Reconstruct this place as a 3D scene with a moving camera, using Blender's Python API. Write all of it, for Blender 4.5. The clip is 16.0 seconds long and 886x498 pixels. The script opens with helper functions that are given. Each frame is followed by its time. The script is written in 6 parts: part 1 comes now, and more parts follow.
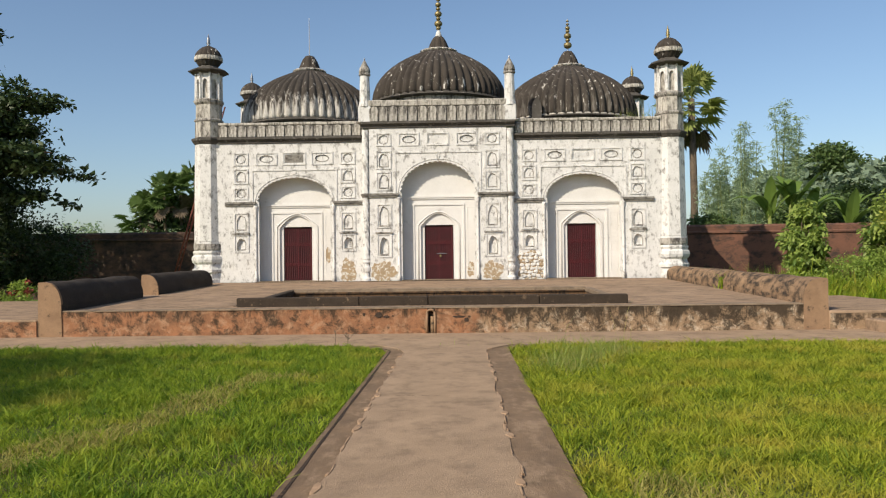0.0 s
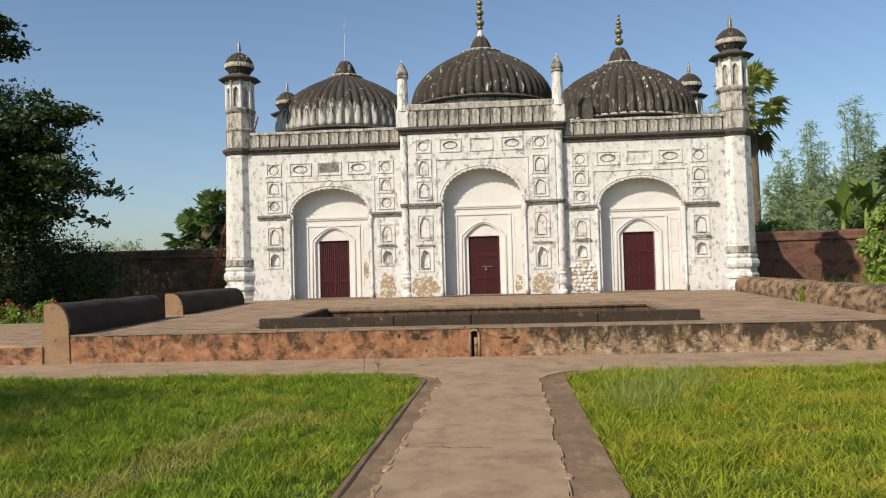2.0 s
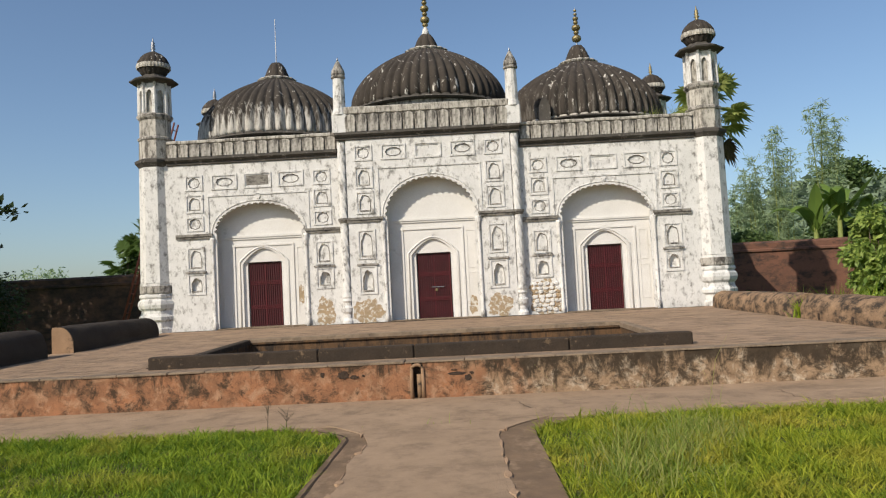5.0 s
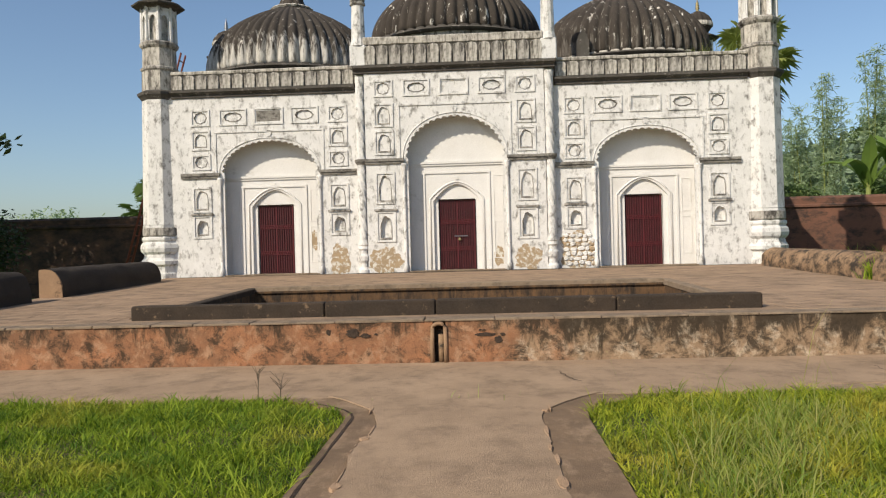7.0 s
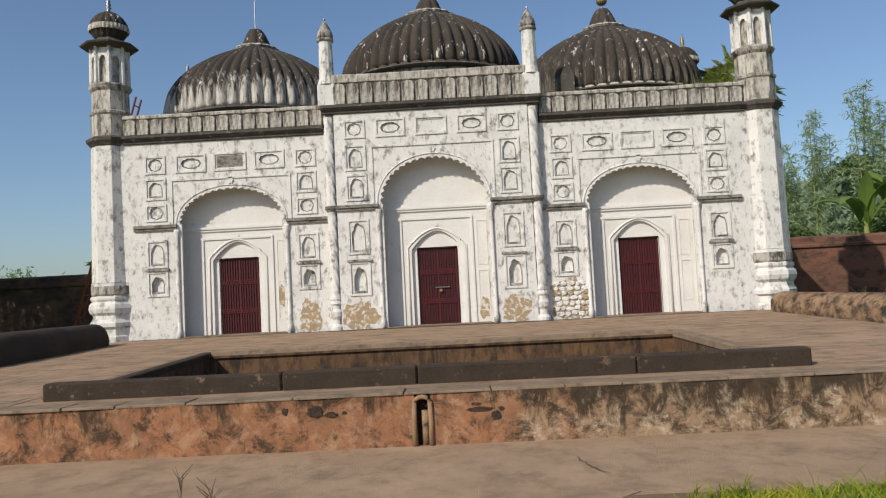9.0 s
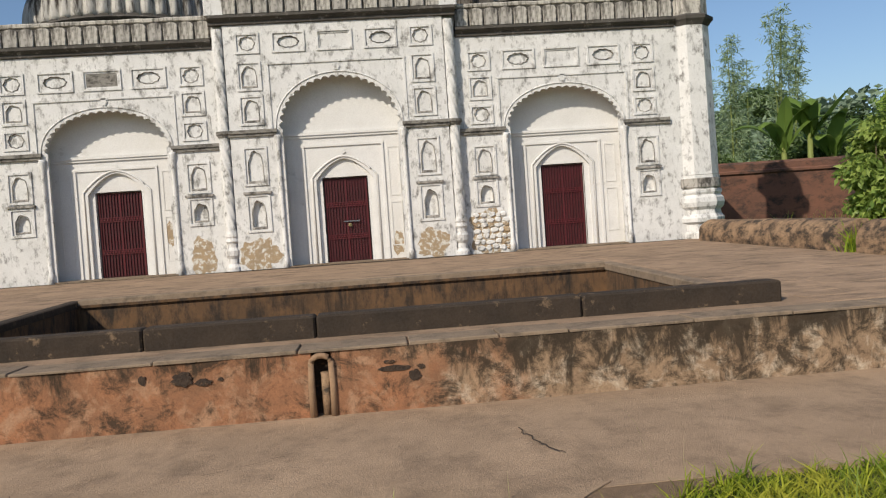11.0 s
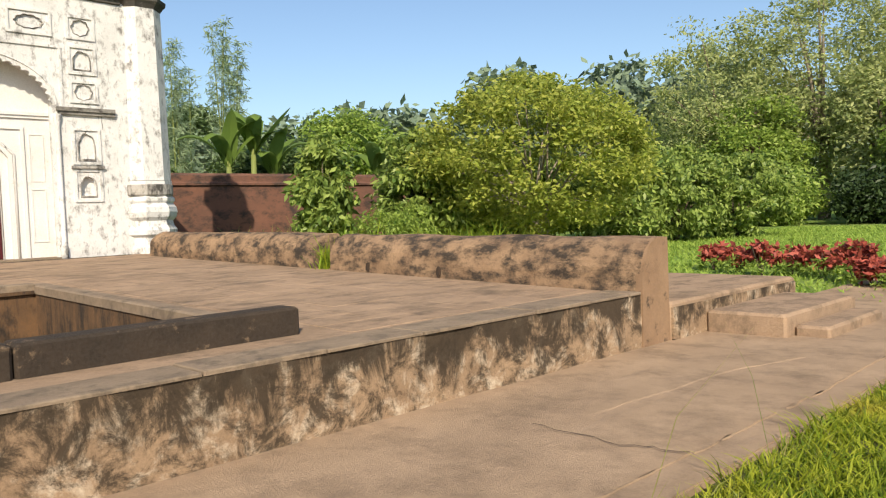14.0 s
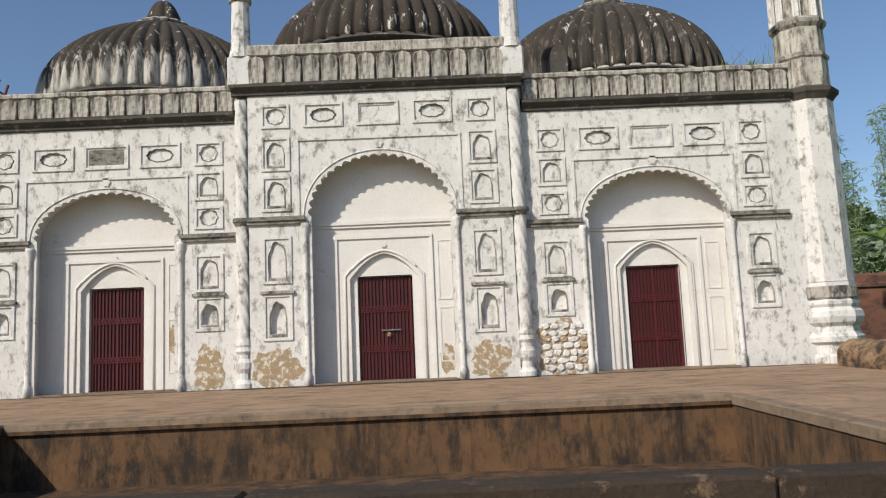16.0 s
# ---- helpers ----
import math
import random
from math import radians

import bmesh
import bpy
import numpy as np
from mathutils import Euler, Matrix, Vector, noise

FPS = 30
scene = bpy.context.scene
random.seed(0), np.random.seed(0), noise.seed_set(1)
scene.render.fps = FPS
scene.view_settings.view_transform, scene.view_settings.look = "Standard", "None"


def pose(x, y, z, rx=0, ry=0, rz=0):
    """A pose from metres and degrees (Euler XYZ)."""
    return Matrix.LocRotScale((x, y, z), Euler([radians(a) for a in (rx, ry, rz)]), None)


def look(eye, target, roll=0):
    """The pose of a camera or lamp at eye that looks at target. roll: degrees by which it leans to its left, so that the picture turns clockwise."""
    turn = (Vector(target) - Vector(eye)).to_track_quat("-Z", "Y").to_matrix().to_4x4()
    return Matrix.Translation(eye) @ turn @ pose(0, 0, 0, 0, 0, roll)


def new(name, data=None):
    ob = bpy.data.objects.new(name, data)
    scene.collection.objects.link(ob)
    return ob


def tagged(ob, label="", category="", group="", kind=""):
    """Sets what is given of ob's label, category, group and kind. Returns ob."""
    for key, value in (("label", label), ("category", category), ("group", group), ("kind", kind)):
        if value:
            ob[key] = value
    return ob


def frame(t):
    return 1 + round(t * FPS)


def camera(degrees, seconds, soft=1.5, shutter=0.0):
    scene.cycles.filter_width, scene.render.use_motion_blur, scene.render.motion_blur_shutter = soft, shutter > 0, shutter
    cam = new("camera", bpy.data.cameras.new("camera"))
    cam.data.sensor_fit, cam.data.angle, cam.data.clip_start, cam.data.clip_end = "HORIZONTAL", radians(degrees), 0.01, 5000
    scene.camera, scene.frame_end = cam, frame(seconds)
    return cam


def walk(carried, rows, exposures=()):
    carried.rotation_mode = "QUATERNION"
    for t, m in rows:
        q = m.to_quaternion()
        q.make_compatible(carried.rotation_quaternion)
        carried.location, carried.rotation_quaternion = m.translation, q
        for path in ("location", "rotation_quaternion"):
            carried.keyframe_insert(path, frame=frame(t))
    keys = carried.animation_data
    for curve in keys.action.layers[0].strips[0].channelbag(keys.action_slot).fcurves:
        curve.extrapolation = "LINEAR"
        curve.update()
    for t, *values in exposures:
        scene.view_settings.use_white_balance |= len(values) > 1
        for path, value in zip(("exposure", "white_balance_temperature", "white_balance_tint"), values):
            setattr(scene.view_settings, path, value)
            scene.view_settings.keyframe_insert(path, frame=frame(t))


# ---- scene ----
cam = camera(58.8, 16.0, soft=1.2)
PATH = [
    (0, (0.185, 0.005, 1.655), (0.14, 2.005, 1.681), -0.7),
    (0.5, (0.19, 0.508, 1.654), (0.089, 2.504, 1.722), -0.2),
    (1, (0.148, 1.046, 1.645), (0.032, 3.041, 1.716), -0.3),
    (1.5, (0.155, 1.557, 1.637), (0.03, 3.552, 1.708), -0.7),
    (2, (0.203, 2.04, 1.646), (0.039, 4.033, 1.71), -1.5),
    (2.5, (0.214, 2.544, 1.636), (0.049, 4.536, 1.698), -1.9),
    (3, (0.31, 3.066, 1.62), (0.187, 5.061, 1.697), -1.8),
    (3.5, (0.308, 3.545, 1.637), (0.221, 5.541, 1.733), -2.3),
    (4, (0.341, 4.07, 1.597), (0.251, 6.066, 1.697), -2.7),
    (4.2, (0.356, 4.291, 1.598), (0.275, 6.287, 1.697), -2.9),
    (6.3, (0.236, 6.39, 1.609), (0.211, 8.384, 1.764), -2.4),
    (6.5, (0.223, 6.566, 1.603), (0.169, 8.562, 1.719), -1.9),
    (7, (0.152, 7.022, 1.552), (0.045, 9.02, 1.548), -1.5),
    (7.5, (0.093, 7.47, 1.503), (-0.098, 9.458, 1.392), -2.3),
    (8, (0.008, 7.927, 1.496), (-0.232, 9.907, 1.351), -4.1),
    (8.5, (-0.02, 8.471, 1.56), (-0.18, 10.464, 1.603), -3.6),
    (9, (0.016, 8.979, 1.594), (-0.031, 10.974, 1.717), -2.9),
    (9.2, (0.018, 9.156, 1.574), (0.033, 11.154, 1.676), -3.1),
    (11.3, (0.09, 11.133, 1.55), (0.314, 13.119, 1.491), -4.1),
    (11.5, (0.111, 11.362, 1.567), (0.409, 13.339, 1.533), -4.0),
    (12, (0.145, 11.82, 1.533), (0.66, 13.753, 1.526), -4.1),
    (12.5, (0.221, 12.215, 1.509), (1.025, 14.046, 1.48), -4.1),
    (13, (0.326, 12.549, 1.495), (1.492, 14.173, 1.43), -3.7),
    (13.5, (0.434, 12.846, 1.503), (1.9, 14.202, 1.392), -3.0),
    (14, (0.569, 13.234, 1.482), (1.975, 14.654, 1.391), -2.2),
    (14.5, (0.544, 13.666, 1.495), (1.727, 15.278, 1.505), -2.7),
    (15, (0.618, 14.129, 1.502), (1.51, 15.913, 1.65), -2.8),
    (15.5, (0.612, 14.405, 1.524), (1.099, 16.33, 1.762), -2.2),
    (16, (0.411, 14.497, 1.468), (0.43, 16.481, 1.718), -2.5),
]
walk(cam, [(t, look(eye, target, roll)) for t, eye, target, roll in PATH],
     exposures=[(0, 0.24, 7100, 10), (3, 0.20, 7050, 10), (6.5, 0.08, 6850, 10), (7, 0.20, 7050, 10), (7.5, 0.28, 7200, 10), (8, 0.32, 7200, 10), (8.5, 0.09, 6900, 10), (9, 0.00, 6750, 10), (11.5, 0.03, 6800, 10), (12.5, 0.20, 7000, 10), (13, 0.37, 7150, 10), (13.5, 0.57, 7250, 10), (14, 0.53, 7250, 10), (14.5, 0.31, 7100, 10), (15, 0.11, 6900, 10), (15.5, 0.03, 6750, 10), (16, 0.02, 6700, 10)])

# ---- light ----
SUN_AZ, SUN_EL = radians(40.5), radians(36.5)
sun_dir = Vector((math.sin(SUN_AZ) * math.cos(SUN_EL), math.cos(SUN_AZ) * math.cos(SUN_EL), -math.sin(SUN_EL)))
world = bpy.data.worlds.new("sky")
scene.world = world
world.use_nodes = True
wn = world.node_tree.nodes
sky = wn.new("ShaderNodeTexSky")
sky.sky_type, sky.sun_disc = "NISHITA", False
sky.sun_elevation, sky.sun_rotation = SUN_EL, math.pi + SUN_AZ
sky.air_density, sky.dust_density, sky.ozone_density = 1.0, 1.3, 4.6
wn["Background"].inputs["Strength"].default_value = 0.12
world.node_tree.links.new(sky.outputs[0], wn["Background"].inputs["Color"])
sun = new("sun", bpy.data.lights.new("sun", "SUN"))
sun.data.energy, sun.data.angle, sun.data.color = 4.0, radians(0.5), (1.0, 0.92, 0.80)
sun.matrix_world = look((-20, -20, 30), Vector((-20, -20, 30)) + sun_dir)


# ---- materials ----
def surf(name, c1, c2, dark=(0.05, 0.045, 0.04), amt=(0.6, 0.75), s1=1.2, stretch=(3, 3, 3), s2=1.0, rough=0.9, fine=60.0, bump=0.3,
         metal=0.0, streak=None, streak_amt=(0.55, 0.75), wash=None):
    """Weathered surface: two base tones, dark blotches, optional vertical streaks, and fine relief. wash: remnants of old paint (colour, height where they end, depth)."""
    m = bpy.data.materials.new(name)
    m.use_nodes = True
    n, l = m.node_tree.nodes, m.node_tree.links
    b = n["Principled BSDF"]
    b.inputs["Roughness"].default_value, b.inputs["Metallic"].default_value = rough, metal
    b.inputs["Specular IOR Level"].default_value = 0.25
    tc = n.new("ShaderNodeTexCoord")

    def noise_at(scale, vec=(1, 1, 1), detail=6.0, off=0.0):
        mp = n.new("ShaderNodeMapping")
        mp.inputs["Scale"].default_value = vec
        mp.inputs["Location"].default_value = (off, off * 1.7, off * 0.3)
        l.new(tc.outputs["Object"], mp.inputs["Vector"])
        t = n.new("ShaderNodeTexNoise")
        t.inputs["Scale"].default_value, t.inputs["Detail"].default_value, t.inputs["Roughness"].default_value = scale, detail, 0.72
        l.new(mp.outputs[0], t.inputs["Vector"])
        return t.outputs["Fac"]

    def ramp(sock, lo, hi):
        r = n.new("ShaderNodeMapRange")
        r.inputs["From Min"].default_value, r.inputs["From Max"].default_value = lo, hi
        l.new(sock, r.inputs["Value"])
        return r.outputs[0]

    def mix(f, a, c):
        x = n.new("ShaderNodeMix")
        x.data_type = "RGBA"
        l.new(f, x.inputs["Factor"])
        for sock, val in ((x.inputs["A"], a), (x.inputs["B"], c)):
            if isinstance(val, tuple):
                sock.default_value = (*val, 1)
            else:
                l.new(val, sock)
        return x.outputs["Result"]

    col = mix(ramp(noise_at(s1), 0.35, 0.65), c1, c2)
    blot = noise_at(s2, stretch, 9.0, 3.1)
    col = mix(ramp(blot, *amt), col, dark)
    if streak:
        col = mix(ramp(noise_at(1.0, streak, 5.0, 7.7), *streak_amt), col, tuple(v * 0.8 for v in dark))
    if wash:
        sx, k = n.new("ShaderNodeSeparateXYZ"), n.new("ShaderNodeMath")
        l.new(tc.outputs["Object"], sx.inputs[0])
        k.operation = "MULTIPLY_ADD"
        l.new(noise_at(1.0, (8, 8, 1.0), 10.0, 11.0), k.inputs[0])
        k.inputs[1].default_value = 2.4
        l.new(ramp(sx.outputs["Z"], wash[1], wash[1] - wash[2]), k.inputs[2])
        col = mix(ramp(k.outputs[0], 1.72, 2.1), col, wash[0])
    grain = noise_at(fine, (1, 1, 1), 4.0, 1.3)
    col = mix(ramp(grain, 0.3, 2.0), col, (0.10, 0.085, 0.07))
    l.new(col, b.inputs["Base Color"])
    bp = n.new("ShaderNodeBump")
    bp.inputs["Strength"].default_value, bp.inputs["Distance"].default_value = bump, 0.02
    ad = n.new("ShaderNodeMath")
    l.new(grain, ad.inputs[0])
    l.new(blot, ad.inputs[1])
    l.new(ad.outputs[0], bp.inputs["Height"])
    l.new(bp.outputs[0], b.inputs["Normal"])
    return m


def leaf_mat(name, c1, c2, c3=None, rough=0.55, trans=0.25, big=()):
    """Leaf: two or three tones dealt out leaf by leaf, a little light coming through. big: patches of another tone (scale, tone, from, to, most)."""
    m = bpy.data.materials.new(name)
    m.use_nodes = True
    n, l = m.node_tree.nodes, m.node_tree.links
    b = n["Principled BSDF"]
    g = n.new("ShaderNodeNewGeometry")
    r = n.new("ShaderNodeValToRGB")
    r.color_ramp.elements[0].color, r.color_ramp.elements[1].color = (*c1, 1), (*c2, 1)
    if c3:
        e = r.color_ramp.elements.new(0.5)
        e.color = (*c2, 1)
        r.color_ramp.elements[2].color = (*c3, 1)
    l.new(g.outputs["Random Per Island"], r.inputs[0])
    out = r.outputs[0]
    for scale, tone, lo, hi, most in big:
        tc, t, mr, x = n.new("ShaderNodeTexCoord"), n.new("ShaderNodeTexNoise"), n.new("ShaderNodeMapRange"), n.new("ShaderNodeMix")
        t.inputs["Scale"].default_value, t.inputs["Detail"].default_value = scale, 5.0
        l.new(tc.outputs["Object"], t.inputs["Vector"])
        mr.inputs["From Min"].default_value, mr.inputs["From Max"].default_value, mr.inputs["To Max"].default_value = lo, hi, most
        l.new(t.outputs["Fac"], mr.inputs["Value"])
        x.data_type = "RGBA"
        l.new(mr.outputs[0], x.inputs["Factor"])
        l.new(out, x.inputs["A"])
        x.inputs["B"].default_value = (*tone, 1)
        out = x.outputs["Result"]
    l.new(out, b.inputs["Base Color"])
    b.inputs["Roughness"].default_value = rough
    b.inputs["Specular IOR Level"].default_value = 0.3
    tr, ms = n.new("ShaderNodeBsdfTranslucent"), n.new("ShaderNodeMixShader")
    l.new(out, tr.inputs["Color"])
    ms.inputs[0].default_value = trans
    l.new(b.outputs[0], ms.inputs[1])
    l.new(tr.outputs[0], ms.inputs[2])
    l.new(ms.outputs[0], n["Material Output"].inputs["Surface"])
    return m


WHITE = surf("whitewash", (0.77, 0.765, 0.745), (0.665, 0.66, 0.64), (0.19, 0.183, 0.17), (0.515, 0.66), 1.8, (1.7, 1.7, 1.1), 2.9, 0.9, 45, 0.45,
             streak=(15, 15, 2.2), streak_amt=(0.61, 0.73))
CLEAN = surf("clean_whitewash", (0.76, 0.752, 0.73), (0.695, 0.685, 0.66), (0.42, 0.40, 0.36), (0.62, 0.8), 1.2, (1, 1, 1), 2.6, 0.85, 45, 0.2)
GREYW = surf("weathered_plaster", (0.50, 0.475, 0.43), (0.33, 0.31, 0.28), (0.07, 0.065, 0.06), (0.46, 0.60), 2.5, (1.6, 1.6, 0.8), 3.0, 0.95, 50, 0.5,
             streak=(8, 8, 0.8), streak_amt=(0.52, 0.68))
MERLON = surf("merlon_plaster", (0.60, 0.57, 0.51), (0.46, 0.435, 0.385), (0.11, 0.10, 0.088), (0.46, 0.64), 2.5, (2, 2, 0.8), 4.0, 0.95, 50, 0.5,
              streak=(9, 9, 0.9), streak_amt=(0.52, 0.68))
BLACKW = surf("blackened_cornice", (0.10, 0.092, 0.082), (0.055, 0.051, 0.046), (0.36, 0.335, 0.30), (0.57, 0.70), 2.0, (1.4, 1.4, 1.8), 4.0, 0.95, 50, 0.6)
STRING = surf("stained_moulding", (0.30, 0.285, 0.255), (0.20, 0.19, 0.17), (0.06, 0.055, 0.05), (0.46, 0.62), 3.0, (1.2, 1.2, 2), 4.0, 0.95, 50, 0.5)
DOME = surf("dome_plaster", (0.058, 0.048, 0.040), (0.032, 0.027, 0.023), (0.66, 0.63, 0.58), (0.60, 0.635), 1.5, (6, 6, 1.8), 1.0, 0.95, 40, 0.5,
            wash=((0.19, 0.175, 0.155), 9.6, 3.6))
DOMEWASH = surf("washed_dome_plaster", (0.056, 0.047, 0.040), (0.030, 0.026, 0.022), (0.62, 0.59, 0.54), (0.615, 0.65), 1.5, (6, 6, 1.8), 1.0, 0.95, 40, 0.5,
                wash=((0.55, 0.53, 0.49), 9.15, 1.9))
BARE = surf("bare_masonry", (0.42, 0.31, 0.19), (0.34, 0.26, 0.17), (0.68, 0.66, 0.60), (0.51, 0.57), 5, (3, 3, 3), 3.0, 0.95, 30, 0.7)


def drip_wall(name, salmon, beige, dark, drip, blot, turn):
    """Old plaster on a low wall, salmon up to x = turn and beige beyond: flaking tones, mildew blotches, and black runs that start at the coping."""
    m = bpy.data.materials.new(name)
    m.use_nodes = True
    n, l = m.node_tree.nodes, m.node_tree.links
    b = n["Principled BSDF"]
    b.inputs["Roughness"].default_value = 0.95
    b.inputs["Specular IOR Level"].default_value = 0.2
    tc = n.new("ShaderNodeTexCoord")
    xyz = n.new("ShaderNodeSeparateXYZ")
    l.new(tc.outputs["Object"], xyz.inputs[0])

    def tex(scale, vec, off, detail=8.0, rough=0.65, dist=0.0):
        mp, t = n.new("ShaderNodeMapping"), n.new("ShaderNodeTexNoise")
        mp.inputs["Scale"].default_value, mp.inputs["Location"].default_value = vec, (off, off, off)
        l.new(tc.outputs["Object"], mp.inputs["Vector"])
        t.inputs["Scale"].default_value, t.inputs["Detail"].default_value, t.inputs["Roughness"].default_value, t.inputs["Distortion"].default_value = scale, detail, rough, dist
        l.new(mp.outputs[0], t.inputs["Vector"])
        return t.outputs["Fac"]

    def ramp(sock, lo, hi, top_v=1.0):
        r = n.new("ShaderNodeMapRange")
        r.inputs["From Min"].default_value, r.inputs["From Max"].default_value, r.inputs["To Max"].default_value = lo, hi, top_v
        l.new(sock, r.inputs["Value"])
        return r.outputs[0]

    def mix(f, a, c):
        x = n.new("ShaderNodeMix")
        x.data_type = "RGBA"
        l.new(f, x.inputs["Factor"])
        for sock, val in ((x.inputs["A"], a), (x.inputs["B"], c)):
            if isinstance(val, tuple):
                sock.default_value = (*val, 1)
            else:
                l.new(val, sock)
        return x.outputs["Result"]

    def math_node(op, a, b, c=None):
        k = n.new("ShaderNodeMath")
        k.operation = op
        for sock, val in zip(k.inputs, (a, b, c)):
            if isinstance(val, (int, float)):
                sock.default_value = val
            elif val is not None:
                l.new(val, sock)
        return k.outputs[0]

    side = ramp(math_node("MULTIPLY_ADD", tex(1.3, (1, 1, 0.7), 21.0, 8.0, 0.65), 5.0, xyz.outputs["X"]), turn + 2.0, turn + 3.0)
    tone, flake = ramp(tex(2.0, (1, 1, 1.3), 0.0), 0.38, 0.62), ramp(tex(4.2, (1, 1, 1), 5.0, 9.0, 0.68, 0.5), 0.50, 0.64)
    col = mix(side, mix(flake, mix(tone, salmon[0], salmon[1]), salmon[2]), mix(flake, mix(tone, beige[0], beige[1]), beige[2]))
    bl = tex(3.6, (1, 1, 1.1), 9.0, 14.0, 0.78, 0.4)
    bl = math_node("MULTIPLY_ADD", side, 0.025, bl)
    col = mix(ramp(bl, blot[0], blot[1], 0.9), col, dark)
    run = n.new("ShaderNodeMath")
    run.operation = "MULTIPLY_ADD"
    l.new(xyz.outputs["Z"], run.inputs[0])
    run.inputs[1].default_value = 0.42
    l.new(tex(1.0, (2.9, 2.9, 1.1), 2.0, 12.0, 0.74, 0.5), run.inputs[2])
    col = mix(ramp(math_node("MULTIPLY_ADD", side, 0.085, run.outputs[0]), drip[0], drip[1], 0.92), col, dark)
    crk = tex(3.0, (1, 1, 1), 14.0, 3.0, 0.5, 1.2)
    d = n.new("ShaderNodeMath")
    d.operation = "SUBTRACT"
    l.new(crk, d.inputs[0])
    d.inputs[1].default_value = 0.5
    e = n.new("ShaderNodeMath")
    e.operation = "ABSOLUTE"
    l.new(d.outputs[0], e.inputs[0])
    col = mix(ramp(e.outputs[0], 0.005, 0.0, 0.35), col, dark)
    gr = tex(55, (1, 1, 1), 1.0, 4.0)
    col = mix(ramp(gr, 0.35, 1.6), col, (0.07, 0.05, 0.035))
    l.new(col, b.inputs["Base Color"])
    ad, bp = n.new("ShaderNodeMath"), n.new("ShaderNodeBump")
    l.new(bl, ad.inputs[0])
    l.new(gr, ad.inputs[1])
    bp.inputs["Strength"].default_value, bp.inputs["Distance"].default_value = 0.35, 0.015
    l.new(ad.outputs[0], bp.inputs["Height"])
    l.new(bp.outputs[0], b.inputs["Normal"])
    return m


TWALL = drip_wall("terrace_wall_plaster", ((0.36, 0.165, 0.085), (0.23, 0.118, 0.066), (0.41, 0.24, 0.145)), ((0.37, 0.255, 0.16), (0.275, 0.185, 0.115), (0.54, 0.44, 0.325)),
                  (0.036, 0.027, 0.018), (0.68, 0.79), (0.49, 0.60), 0.9)
RIM = surf("tank_plaster", (0.17, 0.092, 0.043), (0.09, 0.052, 0.027), (0.028, 0.021, 0.016), (0.45, 0.62), 1.9, (1.6, 1.6, 0.7), 3.0, 0.95, 40, 0.5,
           streak=(4.5, 4.5, 0.4), streak_amt=(0.52, 0.68))
DARKRIM = surf("blackened_kerb", (0.046, 0.032, 0.022), (0.026, 0.019, 0.014), (0.23, 0.155, 0.095), (0.58, 0.70), 3.0, (1.5, 1.5, 1.5), 4.0, 0.95, 40, 0.4)
BENCHDARK = surf("near_black_plaster", (0.045, 0.034, 0.026), (0.028, 0.022, 0.018), (0.13, 0.088, 0.058), (0.62, 0.75), 1.6, (1.3, 1.3, 1.3), 3.0, 0.95, 40, 0.5)
BENCH = surf("bench_plaster", (0.38, 0.25, 0.15), (0.22, 0.138, 0.083), (0.04, 0.031, 0.024), (0.45, 0.60), 2.2, (1.3, 0.8, 1.6), 3.4, 0.95, 40, 0.6,
             streak=(2.2, 2.2, 1.6), streak_amt=(0.54, 0.68))
OCHRE = surf("ochre_plaster", (0.33, 0.21, 0.125), (0.25, 0.155, 0.092), (0.07, 0.05, 0.035), (0.58, 0.68), 3.0, (2, 2, 2), 3.0, 0.95, 40, 0.5)
TERR = surf("terrace_stone", (0.40, 0.275, 0.18), (0.285, 0.195, 0.127), (0.14, 0.10, 0.068), (0.48, 0.68), 1.1, (0.9, 1.3, 1), 2.2, 0.95, 40, 0.5)
SLAB = surf("coping_stone", (0.30, 0.225, 0.155), (0.215, 0.16, 0.112), (0.10, 0.08, 0.06), (0.50, 0.70), 2.6, (1, 1, 1), 4.0, 0.95, 40, 0.6)
CONC = surf("path_concrete", (0.45, 0.315, 0.205), (0.345, 0.24, 0.155), (0.215, 0.15, 0.098), (0.47, 0.72), 1.1, (1, 0.8, 1), 2.2, 0.95, 70, 0.6)
SIDE = surf("path_side_strip", (0.255, 0.168, 0.102), (0.165, 0.11, 0.068), (0.34, 0.235, 0.15), (0.50, 0.64), 1.9, (1.5, 0.7, 1), 2.6, 0.95, 60, 0.6)
MORTAR = surf("broken_mortar", (0.50, 0.33, 0.205), (0.36, 0.235, 0.145), (0.16, 0.12, 0.09), (0.56, 0.66), 3.0, (2, 2, 2), 3.0, 0.95, 50, 0.6)
BRICKW = surf("boundary_plaster", (0.22, 0.10, 0.065), (0.15, 0.075, 0.053), (0.05, 0.036, 0.031), (0.47, 0.64), 1.0, (0.8, 0.8, 1.4), 2.2, 0.95, 30, 0.5)
# darker copy of the boundary plaster, with the trees' shade put into its colour
BRICKSHADE = surf("tree_shaded_boundary_plaster", (0.12, 0.065, 0.042), (0.065, 0.042, 0.031), (0.022, 0.018, 0.016), (0.42, 0.60), 1.0, (0.8, 0.8, 1.4), 1.6, 0.95, 30, 0.5)
SOIL = surf("soil", (0.075, 0.10, 0.018), (0.06, 0.08, 0.015), (0.12, 0.105, 0.035), (0.5, 0.65), 0.8, (1, 1, 1), 1.5, 1.0, 30, 0.8)
